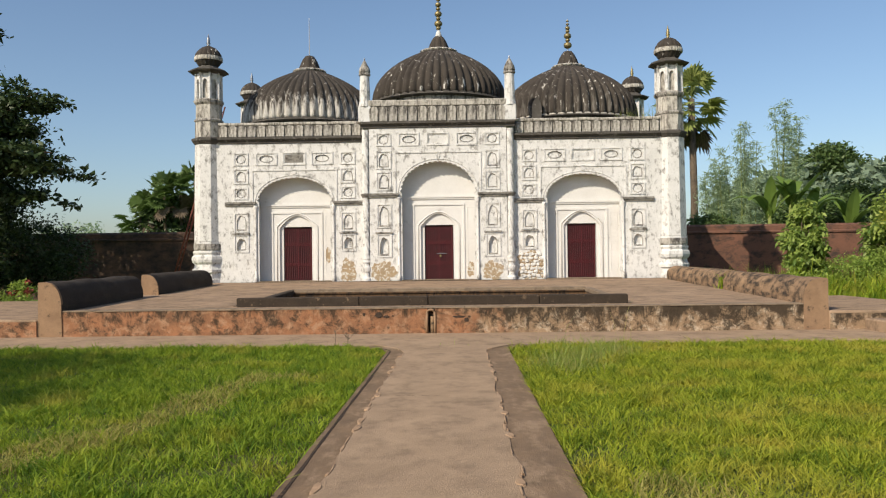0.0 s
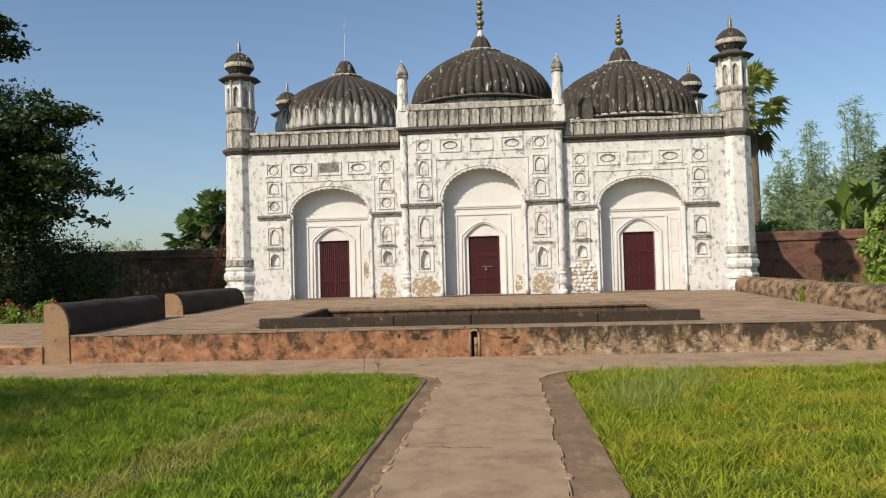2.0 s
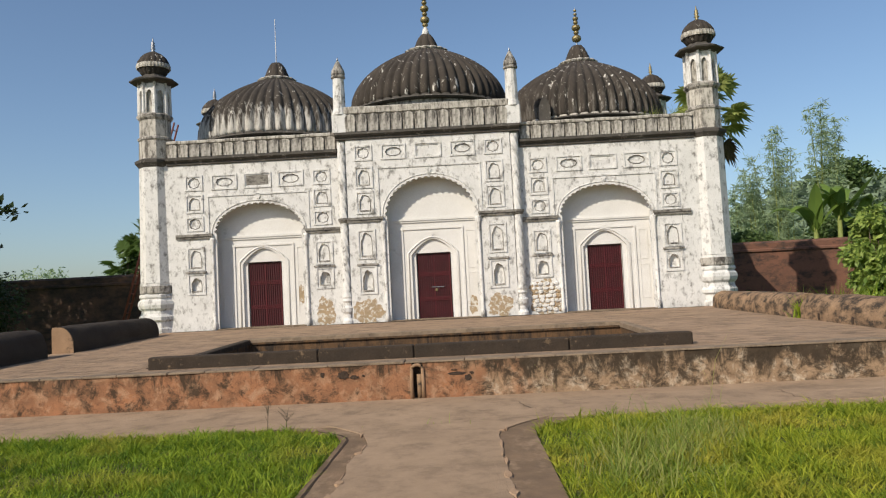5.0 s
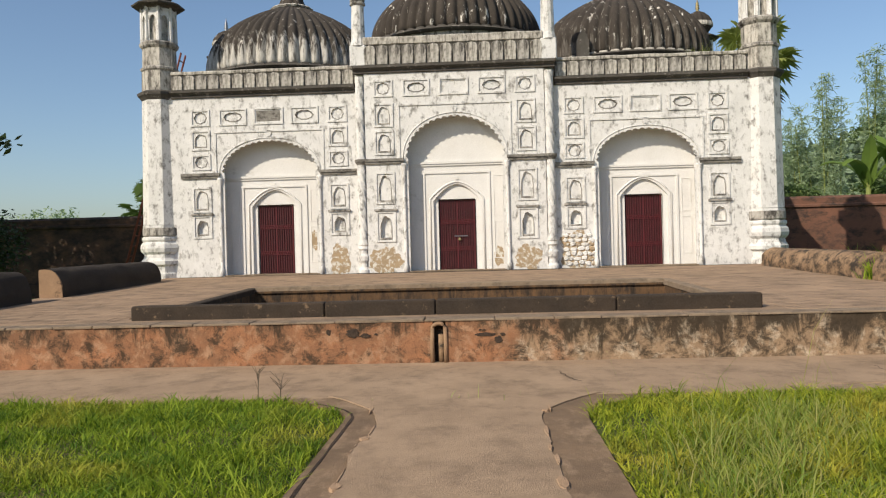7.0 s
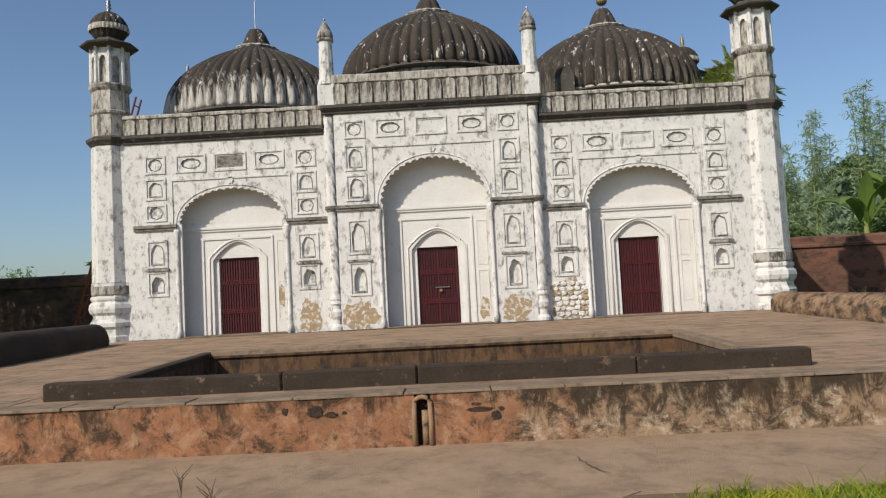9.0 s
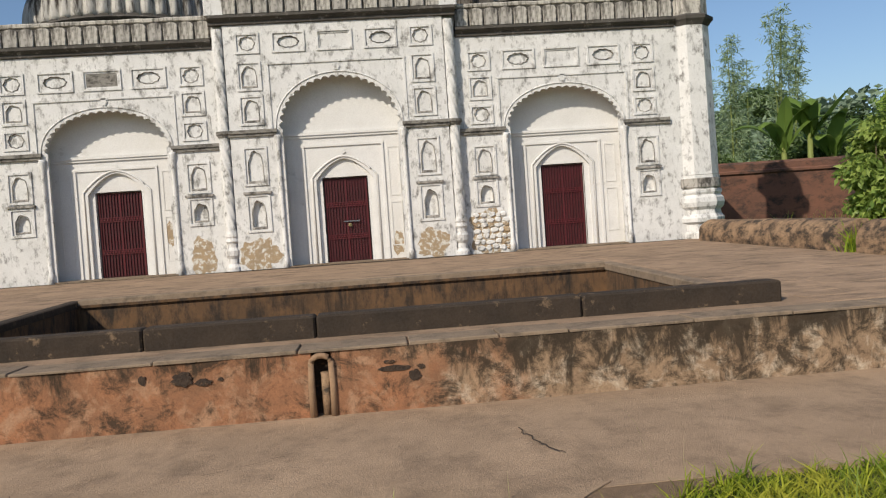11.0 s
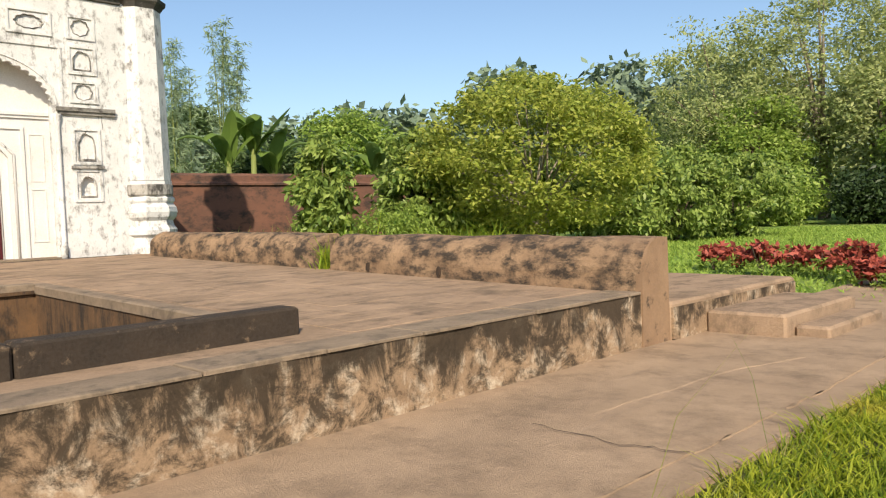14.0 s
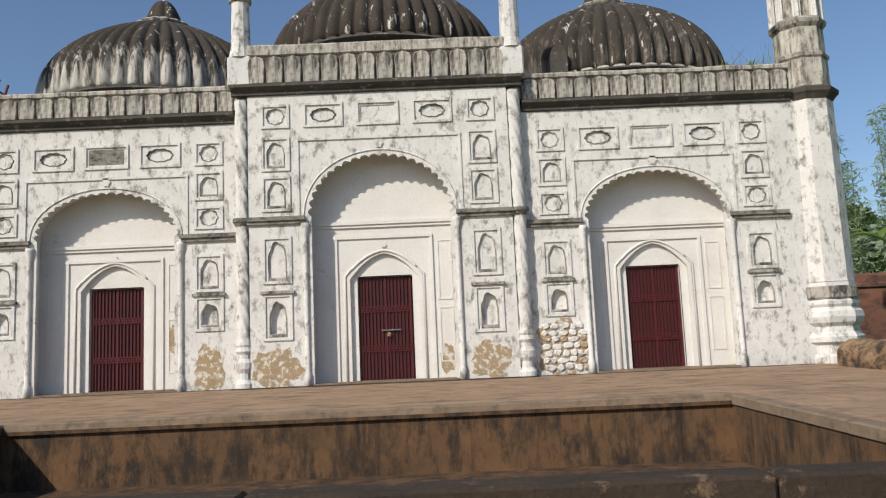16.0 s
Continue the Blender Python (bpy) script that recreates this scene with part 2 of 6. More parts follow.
FIELD = surf("far_grass", (0.16, 0.27, 0.045), (0.12, 0.21, 0.035), (0.24, 0.29, 0.06), (0.5, 0.7), 0.15, (1, 1, 1), 0.3, 1.0, 12, 0.8)
REDDOOR = surf("maroon_door_paint", (0.062, 0.006, 0.011), (0.042, 0.005, 0.008), (0.012, 0.006, 0.005), (0.56, 0.75), 3, (3, 3, 1), 2, 0.5, 60, 0.1)
REDBAR = surf("maroon_bar_paint", (0.105, 0.009, 0.016), (0.075, 0.008, 0.013), (0.02, 0.008, 0.007), (0.6, 0.78), 3, (3, 3, 1), 2, 0.4, 60, 0.1)
GOLD = surf("gilt_brass", (0.36, 0.295, 0.15), (0.26, 0.21, 0.105), (0.07, 0.055, 0.03), (0.52, 0.66), 6, (6, 6, 6), 4, 0.5, 60, 0.2, 0.75)
STEEL = surf("grey_metal", (0.30, 0.31, 0.33), (0.22, 0.23, 0.25), (0.06, 0.06, 0.06), (0.6, 0.75), 6, (6, 6, 6), 3, 0.45, 60, 0.1, 0.9)
LADDER = surf("red_painted_bamboo", (0.20, 0.055, 0.035), (0.15, 0.045, 0.03), (0.05, 0.025, 0.02), (0.6, 0.75), 4, (4, 4, 1), 2, 0.7, 60, 0.3)
BARK = surf("bark", (0.16, 0.12, 0.085), (0.11, 0.085, 0.06), (0.04, 0.03, 0.025), (0.5, 0.65), 3, (5, 5, 0.8), 2, 0.95, 25, 0.8)
PALEBARK = surf("pale_bark", (0.34, 0.29, 0.22), (0.25, 0.21, 0.16), (0.08, 0.06, 0.05), (0.56, 0.7), 3, (4, 4, 1), 2, 0.95, 25, 0.8)
# near-black plaster tone that paints the shade inside hollows, gaps and cracks
HOLE = surf("hollow_shade_plaster", (0.07, 0.045, 0.03), (0.035, 0.025, 0.02), (0.20, 0.11, 0.06), (0.58, 0.68), 6, (5, 5, 5), 3, 1.0, 30, 1.0)
GRASS = leaf_mat("lawn_blade", (0.085, 0.16, 0.013), (0.43, 0.46, 0.042), (0.22, 0.30, 0.022), 0.7, 0.42, big=((0.9, (0.50, 0.42, 0.065), 0.48, 0.66, 0.75), (3.2, (0.06, 0.145, 0.014), 0.52, 0.64, 0.6)))
STRAW = leaf_mat("dry_blade", (0.26, 0.27, 0.06), (0.46, 0.40, 0.13), (0.37, 0.34, 0.09), 0.75, 0.42)
GREENGRASS = leaf_mat("green_lawn_blade", (0.07, 0.15, 0.013), (0.34, 0.42, 0.036), (0.17, 0.275, 0.02), 0.7, 0.42, big=((0.9, (0.48, 0.42, 0.065), 0.53, 0.68, 0.7), (3.2, (0.05, 0.135, 0.014), 0.50, 0.62, 0.6)))
MEADOW = leaf_mat("meadow_blade", (0.19, 0.32, 0.05), (0.36, 0.47, 0.10), (0.27, 0.40, 0.07), 0.75, 0.42)
TALL = leaf_mat("tall_grass_blade", (0.14, 0.24, 0.035), (0.28, 0.34, 0.07), (0.38, 0.35, 0.12), 0.6, 0.4)
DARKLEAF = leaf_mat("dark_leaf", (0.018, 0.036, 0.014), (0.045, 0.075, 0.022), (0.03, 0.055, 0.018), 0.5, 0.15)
GREENLEAF = leaf_mat("green_leaf", (0.11, 0.20, 0.038), (0.37, 0.48, 0.105), (0.23, 0.34, 0.066), 0.55, 0.45)
SHRUBLEAF = leaf_mat("drooping_shrub_leaf", (0.085, 0.16, 0.036), (0.36, 0.45, 0.11), (0.19, 0.28, 0.065), 0.42, 0.4)
MIDLEAF = leaf_mat("dull_green_leaf", (0.045, 0.085, 0.028), (0.11, 0.17, 0.05), (0.075, 0.125, 0.04), 0.5, 0.3)
YELLOWLEAF = leaf_mat("yellow_green_leaf", (0.15, 0.22, 0.038), (0.46, 0.48, 0.10), (0.29, 0.37, 0.062), 0.5, 0.45)
PALELEAF = leaf_mat("pale_feathery_leaf", (0.25, 0.35, 0.20), (0.38, 0.48, 0.29), (0.31, 0.41, 0.24), 0.6, 0.45)
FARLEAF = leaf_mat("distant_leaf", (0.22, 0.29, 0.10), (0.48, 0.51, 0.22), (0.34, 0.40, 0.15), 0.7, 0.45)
# leaf tone paled towards blue to paint in the haze of distance
HAZELEAF = leaf_mat("haze_tinted_leaf", (0.15, 0.21, 0.15), (0.22, 0.29, 0.19), (0.18, 0.25, 0.17), 0.8, 0.25)
BANANA = leaf_mat("banana_leaf", (0.06, 0.125, 0.026), (0.17, 0.26, 0.055), (0.10, 0.18, 0.038), 0.4, 0.4)
PALM = leaf_mat("fan_palm_leaf", (0.12, 0.19, 0.05), (0.30, 0.34, 0.11), (0.20, 0.27, 0.075), 0.45, 0.35)
REDLEAF = leaf_mat("red_leaf", (0.14, 0.026, 0.022), (0.46, 0.11, 0.075), (0.28, 0.055, 0.042), 0.55, 0.25)


# ---- mesh tools ----
class Geo:
    """Vertices and faces, gathered and turned into one mesh."""

    def __init__(self):
        self.v, self.f = [], []

    def quad(self, *pts):
        i = len(self.v)
        self.v.extend(tuple(p) for p in pts)
        self.f.append(tuple(range(i, i + len(pts))))
        return self

    def box(self, x0, x1, y0, y1, z0, z1, bev=0.0):
        if bev <= 0:
            i = len(self.v)
            self.v += [(x0, y0, z0), (x1, y0, z0), (x1, y1, z0), (x0, y1, z0), (x0, y0, z1), (x1, y0, z1), (x1, y1, z1), (x0, y1, z1)]
            self.f += [tuple(i + k for k in q) for q in ((0, 3, 2, 1), (4, 5, 6, 7), (0, 1, 5, 4), (1, 2, 6, 5), (2, 3, 7, 6), (3, 0, 4, 7))]
            return self
        b = bev
        rings = []
        for z, d in ((z0, 0.0), (z1 - b, 0.0), (z1, b)):
            ring = [(x0 + b + d, y0 + d), (x1 - b - d, y0 + d), (x1 - d, y0 + b + d), (x1 - d, y1 - b - d), (x1 - b - d, y1 - d), (x0 + b + d, y1 - d), (x0 + d, y1 - b - d), (x0 + d, y0 + b + d)]
            rings.append([(p[0], p[1], z) for p in ring])
        self.rings(rings, True, True)
        return self

    def rings(self, rings, cap0=False, cap1=False, closed=True):
        i, n = len(self.v), len(rings[0])
        for r in rings:
            self.v.extend(tuple(p) for p in r)
        for a in range(len(rings) - 1):
            for b in range(n if closed else n - 1):
                c = (b + 1) % n
                self.f.append((i + a * n + b, i + a * n + c, i + (a + 1) * n + c, i + (a + 1) * n + b))
        if cap0:
            self.f.append(tuple(i + k for k in reversed(range(n))))
        if cap1:
            self.f.append(tuple(i + (len(rings) - 1) * n + k for k in range(n)))
        return self

    def lathe(self, prof, n, c=(0, 0, 0), turn=0.0, flute=0, amp=0.0, cap=True):
        rr = []
        for r, z in prof:
            ring = []
            for k in range(n):
                a = turn + 2 * math.pi * k / n
                q = r * (1 + amp * (abs(math.cos(flute * a / 2)) - 1)) if flute else r
                ring.append((c[0] + q * math.cos(a), c[1] + q * math.sin(a), c[2] + z))
            rr.append(ring)
        return self.rings(rr, cap, cap)

    def tube(self, pts, radii, n=6):
        rr = []
        for k, p in enumerate(pts):
            p = Vector(p)
            d = (Vector(pts[min(k + 1, len(pts) - 1)]) - Vector(pts[max(k - 1, 0)])).normalized()
            a = d.orthogonal().normalized()
            b = d.cross(a)
            rr.append([p + radii[k] * (math.cos(2 * math.pi * j / n) * a + math.sin(2 * math.pi * j / n) * b) for j in range(n)])
        return self.rings(rr, True, True)

    def slab(self, outline, y0, y1):
        """An outline in x and z, from y0 (towards the viewer) back to y1."""
        i, n = len(self.v), len(outline)
        self.v += [(x, y0, z) for x, z in outline] + [(x, y1, z) for x, z in outline]
        self.f.append(tuple(range(i, i + n)))
        for k in range(n):
            c = (k + 1) % n
            self.f.append((i + k, i + n + k, i + n + c, i + c))
        return self

    def mesh(self, name):
        seen, where, pts = {}, [], []
        for p in self.v:
            key = (round(p[0], 5), round(p[1], 5), round(p[2], 5))
            if key not in seen:
                seen[key] = len(pts)
                pts.append(p)
            where.append(seen[key])
        faces = []
        for f in self.f:
            q = []
            for k in f:
                if where[k] not in q:
                    q.append(where[k])
            if len(q) > 2:
                faces.append(q)
        me = bpy.data.meshes.new(name)
        me.from_pydata(pts, [], faces)
        me.update()
        return me


WHERE = {}


def thing(name, at, label, category, group="", kind=""):
    ob = new(name)
    ob.empty_display_size = 0.2
    ob.location = at
    WHERE[ob.name] = Vector(at)
    return tagged(ob, label, category, group, kind)


def part(name, geo, material, parent=None, label="", at=(0, 0, 0), smooth=False, kind="", category=""):
    """Links a mesh as one object, under a thing or a part; its geometry is in world metres, moved by at."""
    me = geo if isinstance(geo, bpy.types.Mesh) else geo.mesh(name)
    if material and not me.materials:
        me.materials.append(material)
    if smooth:
        me.polygons.foreach_set("use_smooth", [True] * len(me.polygons))
    ob = new(name, me)
    if parent:
        ob.parent = parent
        ob.matrix_parent_inverse = Matrix.Translation(-WHERE[parent.name])
    ob.location = at
    WHERE[ob.name] = Vector(at)
    return tagged(ob, label, category, "", kind)


def structure(name, geo, material, label, category, smooth=False):
    return part(name, geo, material, None, label, kind="structure", category=category, smooth=smooth)

# ---- ground, paths, terrace ----
FRONT, TANK_X0, TANK_X1, TANK_Y0, TANK_Y1 = 17.6, -5.06, 4.05, 18.62, 24.5
BACK = 29.9


def top(y):
    """Height of the terrace, which rises gently towards the building."""
    return 0.565 + (y - FRONT) * 0.0225


g = Geo()
g.quad((-900, -300, -0.08), (900, -300, -0.08), (900, 1500, -0.08), (-900, 1500, -0.08))
structure("ground", g, FIELD, "wide flat green field of grass around the mosque", "ground")

g = Geo().quad((-26, -12, -0.03), (-1.2, -12, -0.03), (-1.2, 15.3, -0.03), (-26, 15.3, -0.03))
structure("lawn_bed_1", g, SOIL, "soil bed under the left lawn beside the path", "ground")
g = Geo().quad((1.05, -12, -0.03), (26, -12, -0.03), (26, 15.3, -0.03), (1.05, 15.3, -0.03))
structure("lawn_bed_2", g, SOIL, "soil bed under the right lawn beside the path", "ground")

PATH_L, PATH_R, CROSS = -1.17, 1.04, 15.2


def wob(s, k, a):
    return a * noise.noise((s * 1.3, k * 7.1, 0.5))


def flare(s):
    """How far the path's edge bends outwards near the cross path."""
    return 0.0 if s < 14.1 else 1.05 * ((s - 14.1) / 1.1) ** 2.4


def flare_in(s):
    """The same bend for the joint between path and edging."""
    return 0.0 if s < 13.7 else 0.62 * ((s - 13.7) / 1.5) ** 2.6


def strip(xa, xb, y0, y1, z, n=60):
    """A strip along y between two edges given as functions of y, with a small thickness."""
    g = Geo()
    rows = []
    for k in range(n + 1):
        y = y0 + (y1 - y0) * k / n
        a, b = xa(y), xb(y)
        rows.append([(a, y, z - 0.08), (a, y, z), (b, y, z), (b, y, z - 0.08)])
    return g.rings(rows, closed=False)


structure("path", strip(lambda y: -0.87 - flare_in(y) + wob(y * 2, 1, 0.05), lambda y: 0.62 + flare_in(y) + wob(y * 2, 2, 0.05), -12, 15.26, 0.012, 200), CONC,
          "sandy concrete garden path, worn and slightly cracked", "path")
structure("path_edge_1", strip(lambda y: PATH_L - flare(y), lambda y: -0.86 - flare_in(y) + wob(y * 2, 1, 0.05), -12, CROSS, 0.0, 120), SIDE,
          "dark mossy concrete edging strip beside the path", "path edging")
structure("path_edge_2", strip(lambda y: 0.61 + flare_in(y) + wob(y * 2, 2, 0.05), lambda y: PATH_R + flare(y), -12, CROSS, 0.0, 120), SIDE,
          "dark mossy concrete edging strip beside the path", "path edging")
g = Geo()
rows = []
for k in range(121):
    x = -26 + 52 * k / 120
    rows.append([(x, CROSS + 0.03 * noise.noise((x, 3, 0)), -0.08), (x, CROSS + 0.03 * noise.noise((x, 3, 0)), 0.004), (x, FRONT + 0.3, 0.004)])
structure("cross_path", g.rings(rows, closed=False), CONC, "sandy concrete walkway along the terrace wall, cracked in places", "path")

# dark strip on top of the edging paints the shadow at the lawn's edge
structure("path_gap_1", strip(lambda y: PATH_L - flare(y) + 0.05 + wob(y * 3, 5, 0.012), lambda y: PATH_L - flare(y) + 0.078 + wob(y * 2, 6, 0.012), -12, 14.9, 0.004, 160), HOLE, "dark strip painting the shade of an open joint beside the lawn", "joint")
g = Geo()
rows = []
for k in range(81):
    x = 3.3 + 12 * k / 80
    rows.append([(x, CROSS + 0.02, 0.0), (x, CROSS + 0.02, 0.014), (x, CROSS + 0.26 + wob(x * 2, 9, 0.05), 0.014), (x, CROSS + 0.27 + wob(x * 2, 9, 0.05), 0.0)])
structure("walkway_edge", g.rings(rows, closed=False), CONC, "worn sandy edging strip between walkway and lawn", "path edging")

# crumbling mortar lines along the joints of the path, and cracks
rnd = random.Random(4)
for name, x0, k in (("mortar_line_1", -0.87, 1), ("mortar_line_2", 0.62, 2)):
    g = Geo()
    y = 2.0
    while y < 14.6:
        ln = rnd.uniform(0.06, 0.45)
        w = rnd.choice((0.008, 0.012, 0.02, 0.045))
        c = x0 + (1 if k == 2 else -1) * flare_in(y) + wob(y * 2, k, 0.05)
        pts = []
        for j in range(10):
            a = 2 * math.pi * j / 10
            q = rnd.uniform(0.65, 1.15)
            pts.append((c + w * q * math.cos(a), y + ln / 2 * q * math.sin(a)))
        g.rings([[(px, py, 0.0) for px, py in pts], [(c + (px - c) * 0.8, y + (py - y) * 0.9, 0.019) for px, py in pts]], False, True)
        y += ln * rnd.uniform(0.7, 2.4)
    structure(name, g, MORTAR, "crumbling pale mortar along the joint of the path", "mortar")
for name, pts in (("crack_1", [(-0.6, 9.5), (-0.2, 9.45), (0.05, 9.47)]), ("crack_2", [(4.73, 16.65), (4.68, 15.9), (4.8, 15.5)]), ("crack_4", [(-1.2, 16.1), (-0.7, 16.4)]), ("crack_5", [(1.0, 16.6), (1.06, 16.2), (1.2, 15.9)]), ("crack_6", [(-5.2, 15.7), (-4.6, 16.1), (-4.3, 16.5)])):
    g = Geo()
    fine = []
    for a, b in zip(pts, pts[1:]):
        for j in range(6):
            q = j / 6
            fine.append((a[0] + (b[0] - a[0]) * q + rnd.uniform(-0.03, 0.03), a[1] + (b[1] - a[1]) * q + rnd.uniform(-0.03, 0.03)))
    fine.append(pts[-1])
    rows = [[(x - 0.005, y - 0.005, 0.0175), (x + 0.005, y + 0.005, 0.0175)] for x, y in fine]
    structure(name, g.rings(rows, closed=False), HOLE, "thin crack in the concrete path", "crack")

g = Geo()
x = 3.4
while x < 10:
    ln, w = rnd.uniform(0.15, 0.6), rnd.choice((0.008, 0.012, 0.02))
    c = CROSS + 0.265 + wob(x * 2, 9, 0.05)
    pts = [(x + ln / 2 * q * math.cos(a), c + w * q * math.sin(a)) for a, q in ((2 * math.pi * j / 10, rnd.uniform(0.65, 1.15)) for j in range(10))]
    g.rings([[(px, py, 0.0) for px, py in pts], [(x + (px - x) * 0.9, c + (py - c) * 0.8, 0.024) for px, py in pts]], False, True)
    x += ln * rnd.uniform(0.45, 0.95)
structure("mortar_line_3", g, CONC, "crumbling sandy mortar along the edging of the walkway", "mortar")

# low patches of newer screed on the walkway
for i, pts in enumerate(([(4.3, 16.3), (5.0, 15.55), (5.35, 15.3), (6.6, 15.35), (7.6, 15.5), (7.3, 16.25), (6.2, 16.3), (5.2, 16.4)], [(5.1, 16.45), (6.1, 16.38), (7.2, 16.33), (8.2, 16.0), (8.4, 16.6), (7.0, 17.0), (5.6, 17.0)])):
    ring = [(x + 0.04 * noise.noise((x * 3, y * 3, 1)), y + 0.04 * noise.noise((x * 3, y * 3, 7))) for a, b in zip(pts, pts[1:] + pts[:1]) for x, y in ((a[0] + (b[0] - a[0]) * q / 5, a[1] + (b[1] - a[1]) * q / 5) for q in range(5))]
    mx, my = sum(q[0] for q in ring) / len(ring), sum(q[1] for q in ring) / len(ring)
    structure("screed_patch_%d" % (i + 1), Geo().rings([[(x, y, 0.0) for x, y in ring], [(x + (mx - x) * 0.14, y + (my - y) * 0.16, 0.010) for x, y in ring]], False, True), CONC, "thin uneven screed patch on the walkway", "patch")

# terrace: top with the tank's opening, front wall with a drain slot
BX0, BX1, BW = -9.38, 8.29, 0.53
g = Geo()


def deck(x0, x1, y0, y1):
    n = max(1, int((y1 - y0) / 0.6))
    rows = []
    for k in range(n + 1):
        y = y0 + (y1 - y0) * k / n
        rows.append([(x0, y, top(y)), (x1, y, top(y))])
    g.rings(rows, closed=False)


deck(BX0, TANK_X0, FRONT + 0.42, BACK + 0.8)
deck(TANK_X1, BX1, FRONT + 0.42, BACK + 0.8)
deck(TANK_X0, TANK_X1, FRONT + 0.42, TANK_Y0)
deck(TANK_X0, TANK_X1, TANK_Y1, BACK + 0.8)
g.box(BX0, TANK_X0 - 0.2, FRONT + 0.45, BACK + 0.5, -0.2, 0.45)
g.box(TANK_X1 + 0.2, BX1, FRONT + 0.45, BACK + 0.5, -0.2, 0.45)
structure("terrace_floor", g, TERR, "raised prayer terrace of worn brownish-pink stone, gently sloping", "terrace")

DR = -0.5


def front_wall(x0, x1):
    """A length of the terrace's front wall, its plaster slightly uneven."""
    g = Geo()
    n = int((x1 - x0) / 0.12) + 1
    rows = []
    for k in range(n + 1):
        x = x0 + (x1 - x0) * k / n
        row = []
        for j in range(7):
            z = -0.1 + 0.66 * j / 6
            row.append((x, FRONT + 0.018 * noise.noise((x * 1.7, z * 2.5, 2)) - 0.012 * (1 - j / 6), z))
        row.append((x, FRONT + 0.03, 0.572))
        row.append((x, FRONT + 0.45, 0.572))
        rows.append(row)
    g.rings(rows, closed=False)
    for x in (x0, x1):
        g.quad((x, FRONT, -0.1), (x, FRONT + 0.45, -0.1), (x, FRONT + 0.45, 0.572), (x, FRONT, 0.572))
    return g


structure("wall_front_1", front_wall(BX0 + BW, DR - 0.085), TWALL, "low terrace wall of salmon plaster, stained and flaking", "wall")
structure("wall_front_2", front_wall(DR + 0.085, 0.62), TWALL, "low terrace wall of salmon plaster, stained and flaking", "wall")
structure("wall_front_3", front_wall(0.62, BX1 - BW), TWALL, "low terrace wall of plaster blackened by damp streaks", "wall")
g = Geo().box(DR - 0.09, DR + 0.09, FRONT + 0.13, FRONT + 0.3, -0.1, 0.56)
# slot's back is coloured near-black, the recess's shade painted in
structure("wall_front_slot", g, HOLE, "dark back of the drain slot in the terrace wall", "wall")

drain = thing("drain_spout", (DR, FRONT, 0), "plastered drain slot with a round hole in the terrace wall", "drain")
for s in (-1, 1):
    g = Geo().tube([(DR + s * 0.09, FRONT - 0.005, -0.02), (DR + s * 0.092, FRONT - 0.012, 0.25), (DR + s * 0.085, FRONT - 0.01, 0.48)], [0.032, 0.03, 0.026], 8)
    part("jamb", g, OCHRE, drain, smooth=True)
g = Geo().tube([(DR + 0.085 * math.cos(a), FRONT - 0.01, 0.47 + 0.06 * math.sin(a)) for a in (i * math.pi / 8 for i in range(9))], [0.026] * 9, 8)
part("hood", g, OCHRE, drain, smooth=True)
g = Geo().tube([(DR + 0.03, FRONT + 0.06, 0.0), (DR + 0.03, FRONT + 0.05, 0.38)], [0.045, 0.045], 10)
part("pipe", g, BENCH, drain, "brown clay drain pipe", smooth=True)

# coping slabs along the front edge
rnd = random.Random(8)


def coping(x0, x1, parent):
    x = x0
    while x < x1 - 0.05:
        w = min(rnd.uniform(0.55, 1.25), x1 - x)
        g = Geo().box(x + 0.006, x + w - 0.006, FRONT - 0.015 + rnd.uniform(-0.012, 0.012), FRONT + rnd.uniform(0.40, 0.44), 0.56, 0.588 + rnd.uniform(-0.006, 0.006), 0.008)
        part("slab", g, SLAB, parent)
        x += w


cop = thing("terrace_coping", (DR, FRONT, 0.56), "row of worn grey-brown stone slabs along the terrace edge", "coping", kind="structure")
coping(BX0 + BW, BX1 - BW, cop)


def blob(x, z, w, h, seed, y, n=28, depth=0.004):
    """A ragged patch standing a little proud of a wall."""
    r = random.Random(seed)
    pts = []
    for k in range(n):
        a = 2 * math.pi * k / n
        q = 0.8 + 0.28 * noise.noise((math.cos(a) * 1.8 + seed, math.sin(a) * 1.8, seed)) + r.uniform(-0.08, 0.08)
        pts.append((x + w / 2 * q * math.cos(a) * (1.2 - 0.2 * abs(math.cos(a))), z + h / 2 * q * math.sin(a) * 1.1))
    return Geo().slab(pts, y - depth, y + 0.02)


# each hollow is a proud dark patch, its inner shade painted on
flakes = thing("wall_damage", (-1.6, FRONT, 0.3), "flaked patches and hollows in the salmon terrace wall, their shade painted dark", "damage", kind="structure")
for x, z, w, h, sd, m, nm in ((-1.67, 0.42, 0.22, 0.13, 1, HOLE, "hollow"), (-1.5, 0.385, 0.17, 0.07, 2, HOLE, "hollow"), (-2.0, 0.44, 0.08, 0.09, 3, HOLE, "hollow"), (-1.35, 0.4, 0.06, 0.03, 4, HOLE, "hollow"),
                              (0.13, 0.37, 0.34, 0.055, 6, HOLE, "hollow"), (0.30, 0.30, 0.14, 0.11, 7, HOLE, "hollow"), (0.08, 0.43, 0.12, 0.03, 8, HOLE, "hollow"), (0.36, 0.37, 0.08, 0.05, 9, HOLE, "hollow")):
    part(nm, blob(x, z, w, h, sd, FRONT - 0.012), m, flakes)

